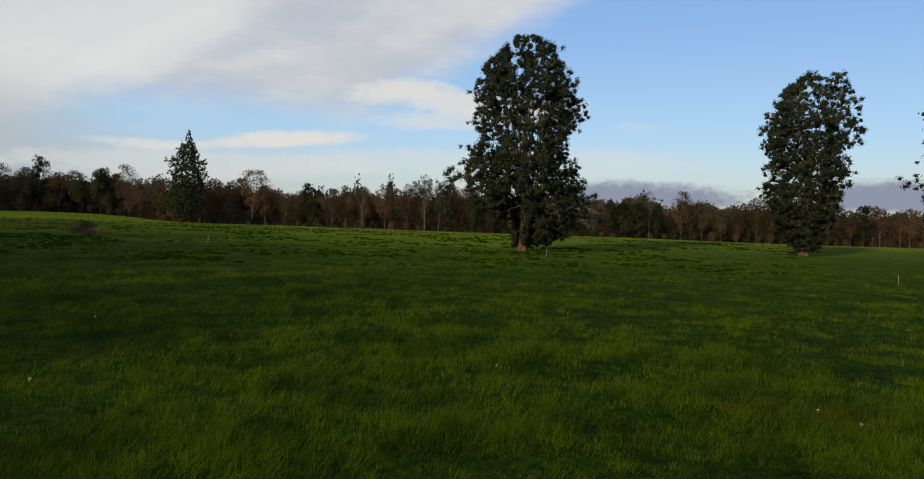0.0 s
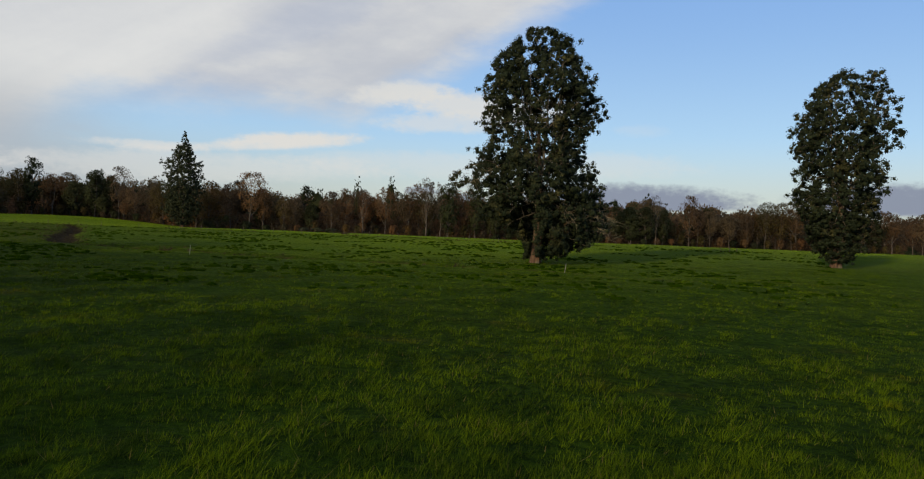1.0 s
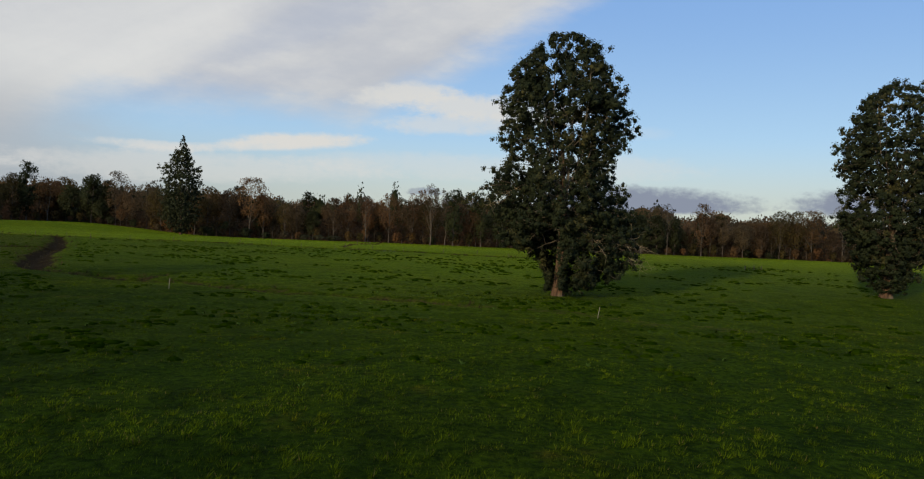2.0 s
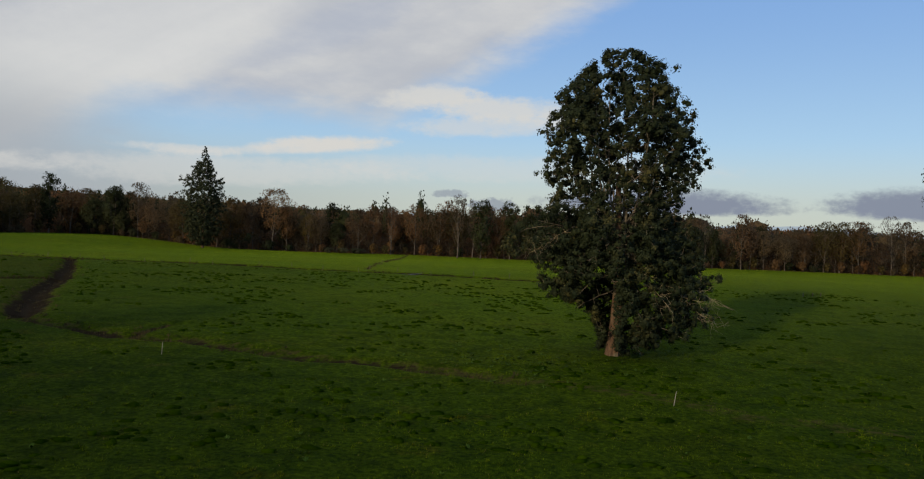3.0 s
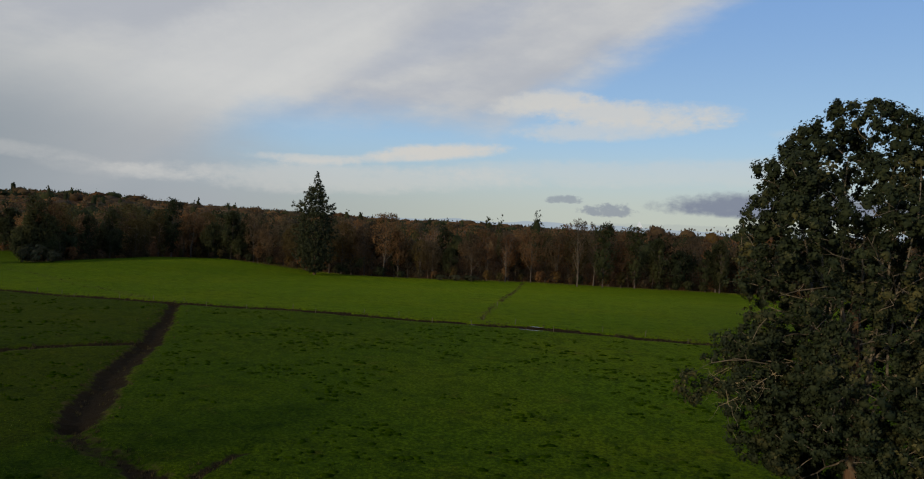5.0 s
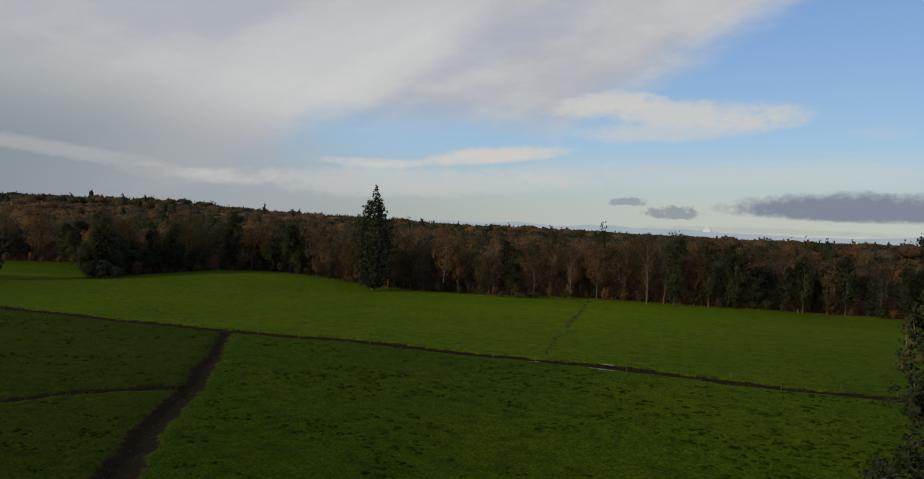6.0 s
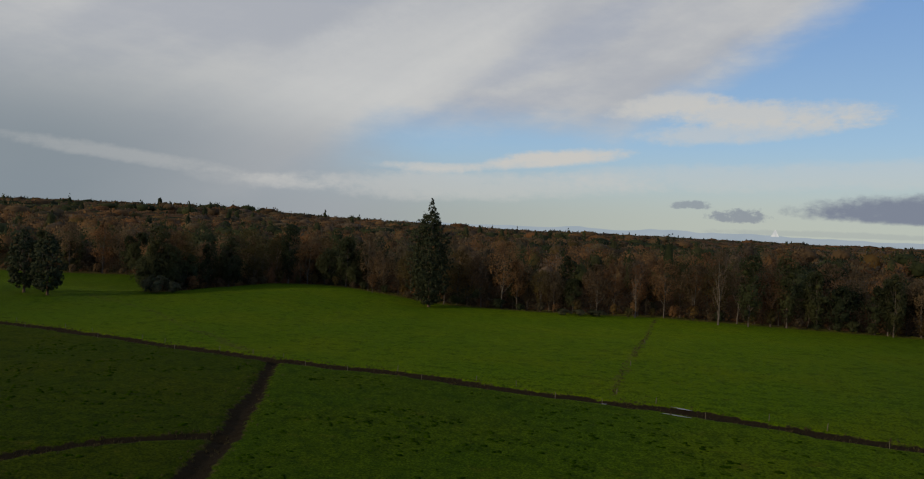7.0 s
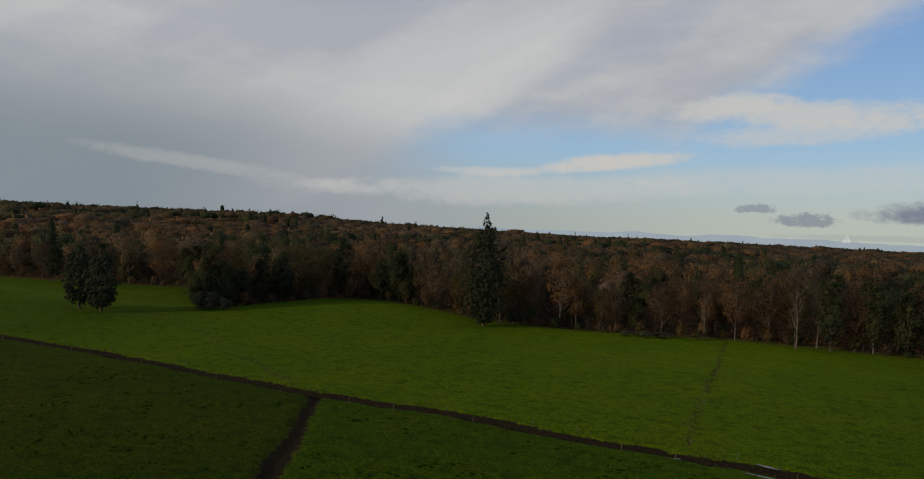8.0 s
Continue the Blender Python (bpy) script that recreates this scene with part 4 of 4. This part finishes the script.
def canopy(start, end, spacing, cards, leaf, seed, core):
    """Crowns of the woods behind, joined: kinds by material, deep ones bare of trunks."""
    rng = np.random.default_rng(seed)
    pts = []
    for r in np.arange(start, end, spacing):
        a = np.arange(-64, 42, math.degrees(spacing / r))
        a = np.radians(a + rng.uniform(-0.5, 0.5, len(a)) * math.degrees(spacing / r))
        rr = r + rng.uniform(-0.5, 0.5, len(a)) * spacing
        pts.append(np.stack((np.sin(a) * rr - 10, np.cos(a) * rr + 50), axis=1))
    p = np.concatenate(pts)
    p = p[(wood_depth(p[:, 0], p[:, 1]) > 13) & (near_line(p[:, 0], p[:, 1], WOOD_EDGE) > 12)]
    n = len(p)
    top = 22 + 3.0 * lattice(p[:, 0], p[:, 1], 60, 44) + rng.uniform(-5, 5, n) * (1.0 if start < 900 else 0.6) + 9 * smooth(lattice(p[:, 0], p[:, 1], 170, 45), 0.35, 0.7) * rng.uniform(0, 1, n)
    wide = spacing * (rng.uniform(0.30, 0.60, n) if start < 500 else rng.uniform(0.42, 0.72, n))
    size = 38 if start < 500 else 130                 # evergreens grow in patches
    g = lattice(p[:, 0], p[:, 1], size, 71) + 0.5 * lattice(p[:, 0], p[:, 1], size / 3, 72)
    u = rng.uniform(0, 1, n)
    kind = np.where(g > 0.24, np.where(u < 0.75, 3, 1), np.where(u < 0.46, 0, np.where(u < 0.8, 1, np.where(u < 0.9, 4, 2))))
    spire = rng.uniform(0, 1, n) > 0.985 - 0.06 * smooth(lattice(p[:, 0], p[:, 1], 110, 77), 0.25, 0.6)
    kind, top, wide = np.where(spire, 3, kind), top + rng.uniform(5, 13, n) * spire, np.where(spire, np.minimum(wide, 8) * 0.6, wide)
    z = terrain(p[:, 0], p[:, 1])
    k = np.repeat(np.arange(n), cards)
    d = rng.normal(0, 1, (n * cards, 3))
    d[:, 2] = np.abs(d[:, 2]) * 1.2 - 0.45
    d /= np.linalg.norm(d, axis=1)[:, None]
    s = (rng.uniform(0.6, 1.03, n * cards) * (1 + 0.16 * solid_noise(d * 2.2 + rng.uniform(0, 99, n)[k][:, None], 1.0, seed)))[:, None]
    tall = np.where(spire, 15.0, rng.uniform(7.0, 11.5, n))
    heart = np.stack((p[:, 0], p[:, 1], z + top - tall), axis=1)
    reach = np.stack((wide, wide, tall), axis=1)
    c = heart[k] + d * s * reach[k]
    normal = unit(d * (1, 1, 0.7) + (0, 0, 0.35) + rng.normal(0, 0.08, d.shape))
    size = rng.uniform(0.7, 1.3, n * cards)
    v, f, normal = strips(c, d * 0.5 + (0, 0, 0.9) + rng.normal(0, 0.5, d.shape), normal, leaf * 1.5 * size, leaf * 0.95 * size)
    v2, f2, normal2 = cores(heart, reach * core, rng, 0.2)
    me = mesh("woods", np.concatenate((v, v2)), np.concatenate((f, f2 + len(v))), np.concatenate((normal, normal2)))
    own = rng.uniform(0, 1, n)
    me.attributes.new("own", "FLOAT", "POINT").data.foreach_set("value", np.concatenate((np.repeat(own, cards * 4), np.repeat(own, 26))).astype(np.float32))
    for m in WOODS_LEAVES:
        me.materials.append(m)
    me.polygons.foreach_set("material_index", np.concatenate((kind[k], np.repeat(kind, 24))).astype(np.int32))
    tagged(new("woods", me), "rust-brown and dark green autumn woodland stretching away", "woodland", kind="stuff")


def understorey():
    """Brush and saplings that close the wood below its crowns."""
    rng = np.random.default_rng(66)
    pts = np.concatenate([np.array(list(along_edge(-700, 500, step, back, rng))) for back, step in ((6, 4.0), (10, 4.2), (15, 5), (22, 6), (32, 7))])
    n, cards = len(pts), 90
    k = np.repeat(np.arange(n), cards)
    d = unit(rng.normal(0, 1, (n * cards, 3)))
    tall = rng.uniform(3.0, 9.0, n)[k]
    c = np.stack((pts[k, 0], pts[k, 1], terrain(pts[:, 0], pts[:, 1])[k] + tall * 0.9), axis=1) + d * rng.uniform(0.5, 1.0, n * cards)[:, None] * np.stack((tall * 0 + 3.4, tall * 0 + 3.4, tall), axis=1)
    me = mesh("undergrowth", *leaves(c, d + (0, 0, 1.0), 0.5 * rng.uniform(0.7, 1.3, n * cards), rng, 1.3, 0.5, 0.95))
    # Leaf colour set darker than the crowns, for the shade inside the wood.
    me.materials.append(leaf_material("shaded_brush_leaf", (0.036, 0.030, 0.020), (0.072, 0.057, 0.037), share=0.4))
    tagged(new("undergrowth", me), "brown brush inside the wood, darkened for the shade there", "undergrowth", kind="stuff")


understorey()


def canopy_layer():
    """The closed mass of twigs and branches under the crowns of the woods behind."""
    m, t, bsdf = shader("branch_mass", 1.0)
    bsdf.inputs["Specular IOR Level"].default_value = 0.02
    p = place(t)
    c = tmix(t, tramp(t, tnoise(t, p, 0.09, 5, 0.6), 0.4, 0.6), (0.050, 0.030, 0.018), (0.082, 0.044, 0.022))
    c = tmix(t, tramp(t, tnoise(t, p, 0.03, 4, 0.6), 0.52, 0.62), c, (0.016, 0.022, 0.010))
    t.links.new(c, bsdf.inputs["Base Color"])
    bump = tnode(t, "ShaderNodeBump")
    bump.inputs["Strength"].default_value, bump.inputs["Distance"].default_value = 1.0, 5.0
    t.links.new(tnoise(t, p, 0.12, 6, 0.65), bump.inputs["Height"])
    t.links.new(bump.outputs[0], bsdf.inputs["Normal"])
    r = np.concatenate((np.arange(330, 700, 7.0), np.arange(700, 1400, 16.0), np.arange(1400, 4400, 60.0)))
    a = np.radians(np.linspace(-68, 52, 260))
    gr, ga = np.meshgrid(r, a, indexing="ij")
    x, y = (np.sin(ga) * gr - 10).ravel(), (np.cos(ga) * gr + 50).ravel()
    inside = smooth(np.minimum(wood_depth(x, y), near_line(x, y, WOOD_EDGE)), 14, 30)
    far = smooth(gr.ravel(), 1000, 2200)
    z = terrain(x, y) - 1 + inside * (11.0 + 5.0 * smooth(gr.ravel(), 480, 640) + 2.2 * lattice(x, y, 11, 51) + 1.6 * lattice(x, y, 31, 52) + far * (3.5 + 2 * lattice(x, y, 60, 53)))
    w = len(a)
    i, j = np.meshgrid(np.arange(w - 1), np.arange(len(r) - 1))
    q = (j * w + i).ravel()
    me = mesh("woods", np.stack((x, y, z), axis=1), np.stack((q, q + w, q + w + 1, q + 1), axis=1))
    me.materials.append(m)
    tagged(new("woods", me), "dense brown branches of the woodland behind", "woodland", kind="stuff")


canopy_layer()
canopy(270, 560, 16.0, 210, 0.9, 61, 0.6)
canopy(560, 1000, 21.0, 56, 1.65, 62, 0.66)
canopy(1000, 1900, 33.0, 16, 3.0, 63, 0.74)
canopy(1900, 4300, 74.0, 6, 6.0, 64, 0.76)


# ---- grass, rushes, posts, water ----
def blades(x, y, tall, wide, rng, lean=0.5, arch=0.0):
    """One pointed blade at each place."""
    n = len(x)
    z = terrain(x, y)
    a = rng.uniform(0, 2 * np.pi, n)
    dx, dy = np.cos(a) * wide / 2, np.sin(a) * wide / 2
    tip = rng.normal(0, lean, (n, 2)) * tall[:, None] + np.stack((0.2 * tall, 0.1 * tall), axis=1) + arch
    v = np.stack((np.stack((x - dx, y - dy, z - 0.03), 1), np.stack((x + dx, y + dy, z - 0.03), 1), np.stack((x + tip[:, 0], y + tip[:, 1], z + tall), 1)), axis=1)
    return v.reshape(-1, 3), np.arange(3 * n).reshape(-1, 3)


def build_grass():
    rng = np.random.default_rng(77)
    n, per = 54000, 9
    d = np.exp(rng.uniform(math.log(9), math.log(120), n))
    x = rng.uniform(-1, 1, n) * (0.70 * d + 3) + 1 - 0.12 * np.maximum(d - 40, 0)
    y = 2 + d
    rough = 0.45 + 0.6 * lattice(x, y, 0.55, 93) + 0.5 * lattice(x, y, 1.7, 91) + 0.35 * lattice(x, y, 6, 92)
    sparse = rng.uniform(-0.3, 0.7, n) < rough
    x, y, d, rough, n = x[sparse], y[sparse], d[sparse], rough[sparse], int(sparse.sum())
    x, y, d, rough = (np.repeat(v, per) for v in (x, y, d, np.clip(rough, 0.05, 1.5)))
    x, y = x + rng.normal(0, 1, len(x)) * (0.04 + 0.003 * d), y + rng.normal(0, 1, len(x)) * (0.04 + 0.003 * d)
    tall = rng.uniform(0.07, 0.19, len(x)) * (0.5 + 1.3 * rough) * np.clip(26 / d, 0.45, 1.0)
    wide = np.maximum(0.009, 0.0007 * d) * rng.uniform(0.6, 1.3, len(x))
    v, f = blades(x, y, tall, wide, rng)
    # tussocks: fuller clumps whose blades arch outwards
    n, per = 8000, 22
    d = np.exp(rng.uniform(math.log(10), math.log(85), n))
    cx, cy = rng.uniform(-1, 1, n) * (0.70 * d + 3) + 1 - 0.12 * np.maximum(d - 40, 0), 2 + d
    keep = lattice(cx, cy, 4.5, 97) + 0.6 * lattice(cx, cy, 1.6, 98) > -0.25
    cx, cy, d, n = cx[keep], cy[keep], d[keep], int(keep.sum())
    size = np.repeat(rng.uniform(0.6, 1.35, n) * np.clip(40 / d, 0.6, 1.0), per)
    a, r = rng.uniform(0, 2 * np.pi, n * per), 0.17 * np.sqrt(rng.uniform(0, 1, n * per)) * size
    tx, ty, far = np.repeat(cx, per) + np.cos(a) * r, np.repeat(cy, per) + np.sin(a) * r, np.repeat(d, per)
    arch = np.stack((np.cos(a), np.sin(a)), axis=1) * (r * 1.2)[:, None] + (0.05, 0.03)
    v2, f2 = blades(tx, ty, rng.uniform(0.14, 0.30, n * per) * size, np.maximum(0.010, 0.0007 * far) * rng.uniform(0.7, 1.3, n * per), rng, 0.35, arch)
    me = mesh("grass", np.concatenate((v, v2)), np.concatenate((f, f2 + len(v))))
    me.materials.append(BLADE)
    tagged(new("grass", me), "short tussocky green pasture grass", "grass", kind="stuff")


build_grass()


def build_tussocks():
    """Low, uneven hummocks of rank grass over the pasture."""
    rng = np.random.default_rng(83)
    n = 9500
    y = 62 + 150 * rng.uniform(0, 1, n) ** 0.85
    x = rng.uniform(-1, 1, n) * (0.62 * y + 8) - 0.22 * y
    keep = lattice(x, y, 9, 101) + 0.8 * lattice(x, y, 2.6, 102) > 0.25
    for line in (DITCH_LONG, DITCH_WIDE, DITCH_SIDE, DITCH_NEAR):
        keep &= near_line(x, y, line) > 4
    x, y = x[keep], y[keep]
    n = len(x)
    size = rng.uniform(0.14, 0.42, n)
    reach = np.stack((size * rng.uniform(0.9, 1.7, n), size * rng.uniform(0.7, 1.2, n), rng.uniform(0.10, 0.24, n) * (0.6 + size)), axis=1)
    v, f, nn = cores(np.stack((x, y, terrain(x, y) + 0.01), axis=1), reach, rng, 0.38)
    me = mesh("tussocks", v, f, nn)
    me.materials.append(TUSSOCK)
    tagged(new("tussocks", me), "dark green tussocks of rank grass in the pasture", "tussocks", kind="stuff")


build_tussocks()


def build_rushes():
    rng = np.random.default_rng(78)
    xs, ys = [], []
    for line, spread, per_metre in ((DITCH_LONG[1:], 2.6, 5), (DITCH_WIDE, 3.4, 1.2), (DITCH_SIDE[1:], 1.8, 5), (DITCH_NEAR, 1.8, 2.5), (DITCH_SPUR, 1.3, 4), (HEDGE_LINE, 0.9, 1.6), (TRACK, 5.0, 0.5)):
        for (ax, ay), (bx, by) in zip(line, line[1:]):
            k = int(math.hypot(bx - ax, by - ay) * per_metre)
            t = rng.uniform(0, 1, k)
            xs.append(ax + (bx - ax) * t + rng.normal(0, spread * 0.6, k))
            ys.append(ay + (by - ay) * t + rng.normal(0, spread * 0.6, k))
    x, y = np.concatenate(xs), np.concatenate(ys)
    keep = lattice(x, y, 5, 95) > -0.35
    x, y = np.repeat(x[keep], 8), np.repeat(y[keep], 8)
    x, y = x + rng.normal(0, 0.12, len(x)), y + rng.normal(0, 0.12, len(x))
    me = mesh("rushes", *blades(x, y, rng.uniform(0.15, 0.5, len(x)), np.full(len(x), 0.10), rng, 0.3))
    me.materials.append(RUSH)
    tagged(new("rushes", me), "brown rushes and rank grass along the ditches", "rushes", kind="stuff")


build_rushes()


def build_weeds():
    """Broad-leaved rosettes scattered round the foot of the big tree."""
    rng = np.random.default_rng(80)
    m, t, bsdf = shader("weed_leaf", 1.0)
    bsdf.inputs["Specular IOR Level"].default_value = 0.03
    isl = tnode(t, "ShaderNodeNewGeometry").outputs["Random Per Island"]
    t.links.new(tmix(t, isl, (0.028, 0.060, 0.008), (0.070, 0.115, 0.020)), bsdf.inputs["Base Color"])
    n, per = 130, 7
    x = np.concatenate((rng.normal(-1, 6, 90), rng.uniform(-40, 30, 40)))
    y = np.concatenate((rng.normal(106, 4.5, 90), rng.uniform(55, 108, 40)))
    z = terrain(x, y)
    k = np.repeat(np.arange(n), per)
    a = rng.uniform(0, 2 * np.pi, n * per)
    out = np.stack((np.cos(a), np.sin(a), rng.uniform(0.35, 1.1, n * per)), axis=1)
    size = rng.uniform(0.09, 0.20, n * per)[:, None]
    c = np.stack((x, y, z + 0.02), axis=1)[k] + out * size * 0.8
    me = mesh("weeds", *strips(c, out, np.stack((np.zeros(n * per), np.zeros(n * per), np.ones(n * per)), axis=1), size[:, 0] * 1.9, size[:, 0] * 0.8))
    me.materials.append(m)
    tagged(new("weeds", me), "pale green broad-leaved weeds in the short grass", "weeds", kind="stuff")


build_weeds()


def mushroom(x, y, size):
    """A field mushroom: a domed cap over a short stem."""
    thing = tagged(new("mushroom"), "small white field mushroom standing in the grass", "mushroom", "white mushrooms in the pasture")
    thing.location = (x, y, height(x, y))
    for name, rings in (("stem", ((-0.05, 0.16), (0.3, 0.15), (1.2, 0.13))), ("cap", ((1.02, 0.12), (0.98, 0.48), (1.12, 0.55), (1.36, 0.42), (1.5, 0.18)))):
        bm = bmesh.new()
        loops = [[bm.verts.new((r * size * math.cos(k * math.pi / 5), r * size * math.sin(k * math.pi / 5), h * size)) for k in range(10)] for h, r in rings]
        for a, b in zip(loops, loops[1:]):
            for k in range(10):
                bm.faces.new((a[k], a[(k + 1) % 10], b[(k + 1) % 10], b[k]))
        bm.faces.new(loops[-1])
        part(name, bm, MUSHROOM, thing)


MUSHROOM = plain_material("mushroom_skin", (0.26, 0.24, 0.19), (0.42, 0.40, 0.34), 30.0, 0.6)
for px, py, size in ((-9.6, 19.7, 0.075), (9.7, 20.1, 0.07), (10.1, 18.9, 0.08), (-13.6, 30.2, 0.085), (1.9, 23.5, 0.06)):
    mushroom(px, py, size)


def stake(name, label, x, y, tall, thick, material, lean, turn, group=""):
    """A driven stake with a weathered, slanting top."""
    bm = bmesh.new()
    rings = []
    for h, r in ((-0.3, 0.9), (0.0, 1.0), (tall * 0.5, 0.94), (tall - 0.06, 0.9), (tall, 0.6)):
        rings.append([bm.verts.new((r * thick * math.cos(k * math.pi / 3.5 + 0.2), r * thick * math.sin(k * math.pi / 3.5 + 0.2), h + (0.03 * math.cos(k) if h == tall else 0))) for k in range(7)])
    for a, b in zip(rings, rings[1:]):
        for k in range(7):
            bm.faces.new((a[k], a[(k + 1) % 7], b[(k + 1) % 7], b[k]))
    bm.faces.new(rings[-1])
    ob = part(name, bm, material, None)
    ob.matrix_basis = pose(x, y, height(x, y), lean * 0.4, lean, turn)
    return tagged(ob, label, "post", group)


stake("marker_stake", "slender whitish stake standing in the grass", 10.4, 91.0, 1.15, 0.026, STAKE, 7, 10, "pasture stakes")
stake("marker_stake", "slender whitish stake standing in the grass", -35.5, 100.6, 1.2, 0.026, STAKE, 3, 60, "pasture stakes")
stake("marker_stake", "slender whitish stake standing in the grass", 40.0, 67.5, 0.9, 0.026, STAKE, -2, 30, "pasture stakes")
rng = np.random.default_rng(8)
LX, LY = np.array(DITCH_LONG, float).T
for x in np.arange(-232, 36, 9.6):
    px = x + rng.uniform(-1, 1)
    stake("fence_post", "weathered grey wooden fence post beside the ditch", px, float(np.interp(px, LX, LY)) + (2.8 if rng.uniform() < 0.6 else -2.8), rng.uniform(1.05, 1.35), rng.uniform(0.05, 0.075), OLD_POST, rng.uniform(-5, 5), rng.uniform(0, 90), "fence posts along the ditch")
for y in (226, 262, 312):
    px = float(np.interp(y, *np.array(HEDGE_LINE, float).T[::-1]))
    stake("fence_post", "weathered grey fence post on the rushy boundary", px + 0.8, y, 1.2, 0.09, OLD_POST, rng.uniform(-5, 5), rng.uniform(0, 90), "fence posts on the boundary")
for px, py in ((66.5, 202), (69.5, 204), (72, 205.5)):
    stake("fence_post", "short dark wooden post in the pasture", px, py, 0.9, 0.11, OLD_POST, rng.uniform(-5, 5), 0, "short posts in the pasture")


def puddle(x, y, rx, ry, turn, seed, drop):
    """Standing water with an uneven rim."""
    bm = bmesh.new()
    mid = bm.verts.new((0, 0, 0))
    rim = []
    for k in range(28):
        a = k * math.pi / 14
        w = 1 + 0.55 * float(lattice(np.array([math.cos(a) * 1.7]), np.array([math.sin(a) * 1.7]), 1.0, seed)[0])
        rim.append(bm.verts.new((rx * w * math.cos(a), ry * w * math.sin(a), 0)))
    for k in range(28):
        bm.faces.new((mid, rim[k], rim[(k + 1) % 28]))
    ob = part("puddle", bm, WATER, None)
    ob.matrix_basis = pose(x, y, height(x, y) + drop, 0, 0, turn)
    tagged(ob, "shallow pale water beside the ditch, placed to fit the camera view", "puddle", kind="structure")


WATER, _t, _b = shader("ditch_water", 0.22)
_b.inputs["Base Color"].default_value = (0.035, 0.032, 0.024, 1)
_b.inputs["Specular IOR Level"].default_value = 0.35
# Set along the banks to fit the camera's view; the ditch floor is hidden.
puddle(-25.8, 214.6, 2.6, 0.34, -6, 3, 0.06)
puddle(-25.6, 220.7, 1.9, 0.40, -14, 4, 0.06)
puddle(-39.6, 216.4, 0.6, 0.24, 5, 6, 0.06)


# ---- far mountains ----
def build_mountains():
    m = bpy.data.materials.new("far_haze_glow")
    m.use_nodes = True
    t = m.node_tree
    t.nodes.remove(t.nodes["Principled BSDF"])
    # Haze is painted: the range glows pale blue instead of taking light.
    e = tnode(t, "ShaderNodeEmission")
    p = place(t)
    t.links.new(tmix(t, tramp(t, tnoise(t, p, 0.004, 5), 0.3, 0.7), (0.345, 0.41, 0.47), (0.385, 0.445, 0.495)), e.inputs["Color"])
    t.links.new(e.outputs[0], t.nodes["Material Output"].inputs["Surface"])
    a = np.radians(np.linspace(-70, 60, 400))
    d = np.degrees(a)
    crest = 58 + 22 * lattice(d, d * 0, 9, 5) + 12 * lattice(d, d * 0, 3.1, 6) + 5 * lattice(d, d * 0, 0.9, 7)
    rows = []
    for r, z in ((4500, np.full(400, -30.0)), (4580, crest * 0.5), (4640, crest), (4800, np.full(400, -30.0))):
        rows.append(np.stack((np.sin(a) * r, np.cos(a) * r, z), axis=1))
    i, j = np.meshgrid(np.arange(399), np.arange(3))
    q = (j * 400 + i).ravel()
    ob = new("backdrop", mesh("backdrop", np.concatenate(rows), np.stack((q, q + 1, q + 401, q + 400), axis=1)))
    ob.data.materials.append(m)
    tagged(ob, "low blue hazy mountain range on the horizon", "mountains", kind="structure")


build_mountains()


def build_peak():
    """A far snow-covered peak, small over the haze."""
    m = bpy.data.materials.new("far_snow_glow")
    m.use_nodes = True
    t = m.node_tree
    t.nodes.remove(t.nodes["Principled BSDF"])
    # The snow's brightness is a glow in the material, not sunlight on it.
    e = tnode(t, "ShaderNodeEmission")
    t.links.new(tmix(t, tramp(t, tnoise(t, place(t), 0.05, 4), 0.4, 0.6), (0.58, 0.59, 0.58), (0.69, 0.68, 0.64)), e.inputs["Color"])
    t.links.new(e.outputs[0], t.nodes["Material Output"].inputs["Surface"])
    bm = bmesh.new()
    tip = bm.verts.new((0, 0, 42))
    ring = [bm.verts.new(((15 + 4 * math.sin(k * 2.1)) * math.cos(k * math.pi / 6), 15 * math.sin(k * math.pi / 6), 18 + 5 * math.sin(k * 1.7))) for k in range(12)]
    foot = [bm.verts.new((46 * math.cos(k * math.pi / 6), 40 * math.sin(k * math.pi / 6), -40)) for k in range(12)]
    for k in range(12):
        n = (k + 1) % 12
        bm.faces.new((tip, ring[k], ring[n]))
        bm.faces.new((ring[k], foot[k], foot[n], ring[n]))
    ob = part("mountain_peak", bm, m, None)
    ob.location, ob.scale = (132, 4560, 72), (0.50, 0.50, 0.52)
    tagged(ob, "small snow-white peak far off on the horizon", "mountain", kind="structure")


build_peak()
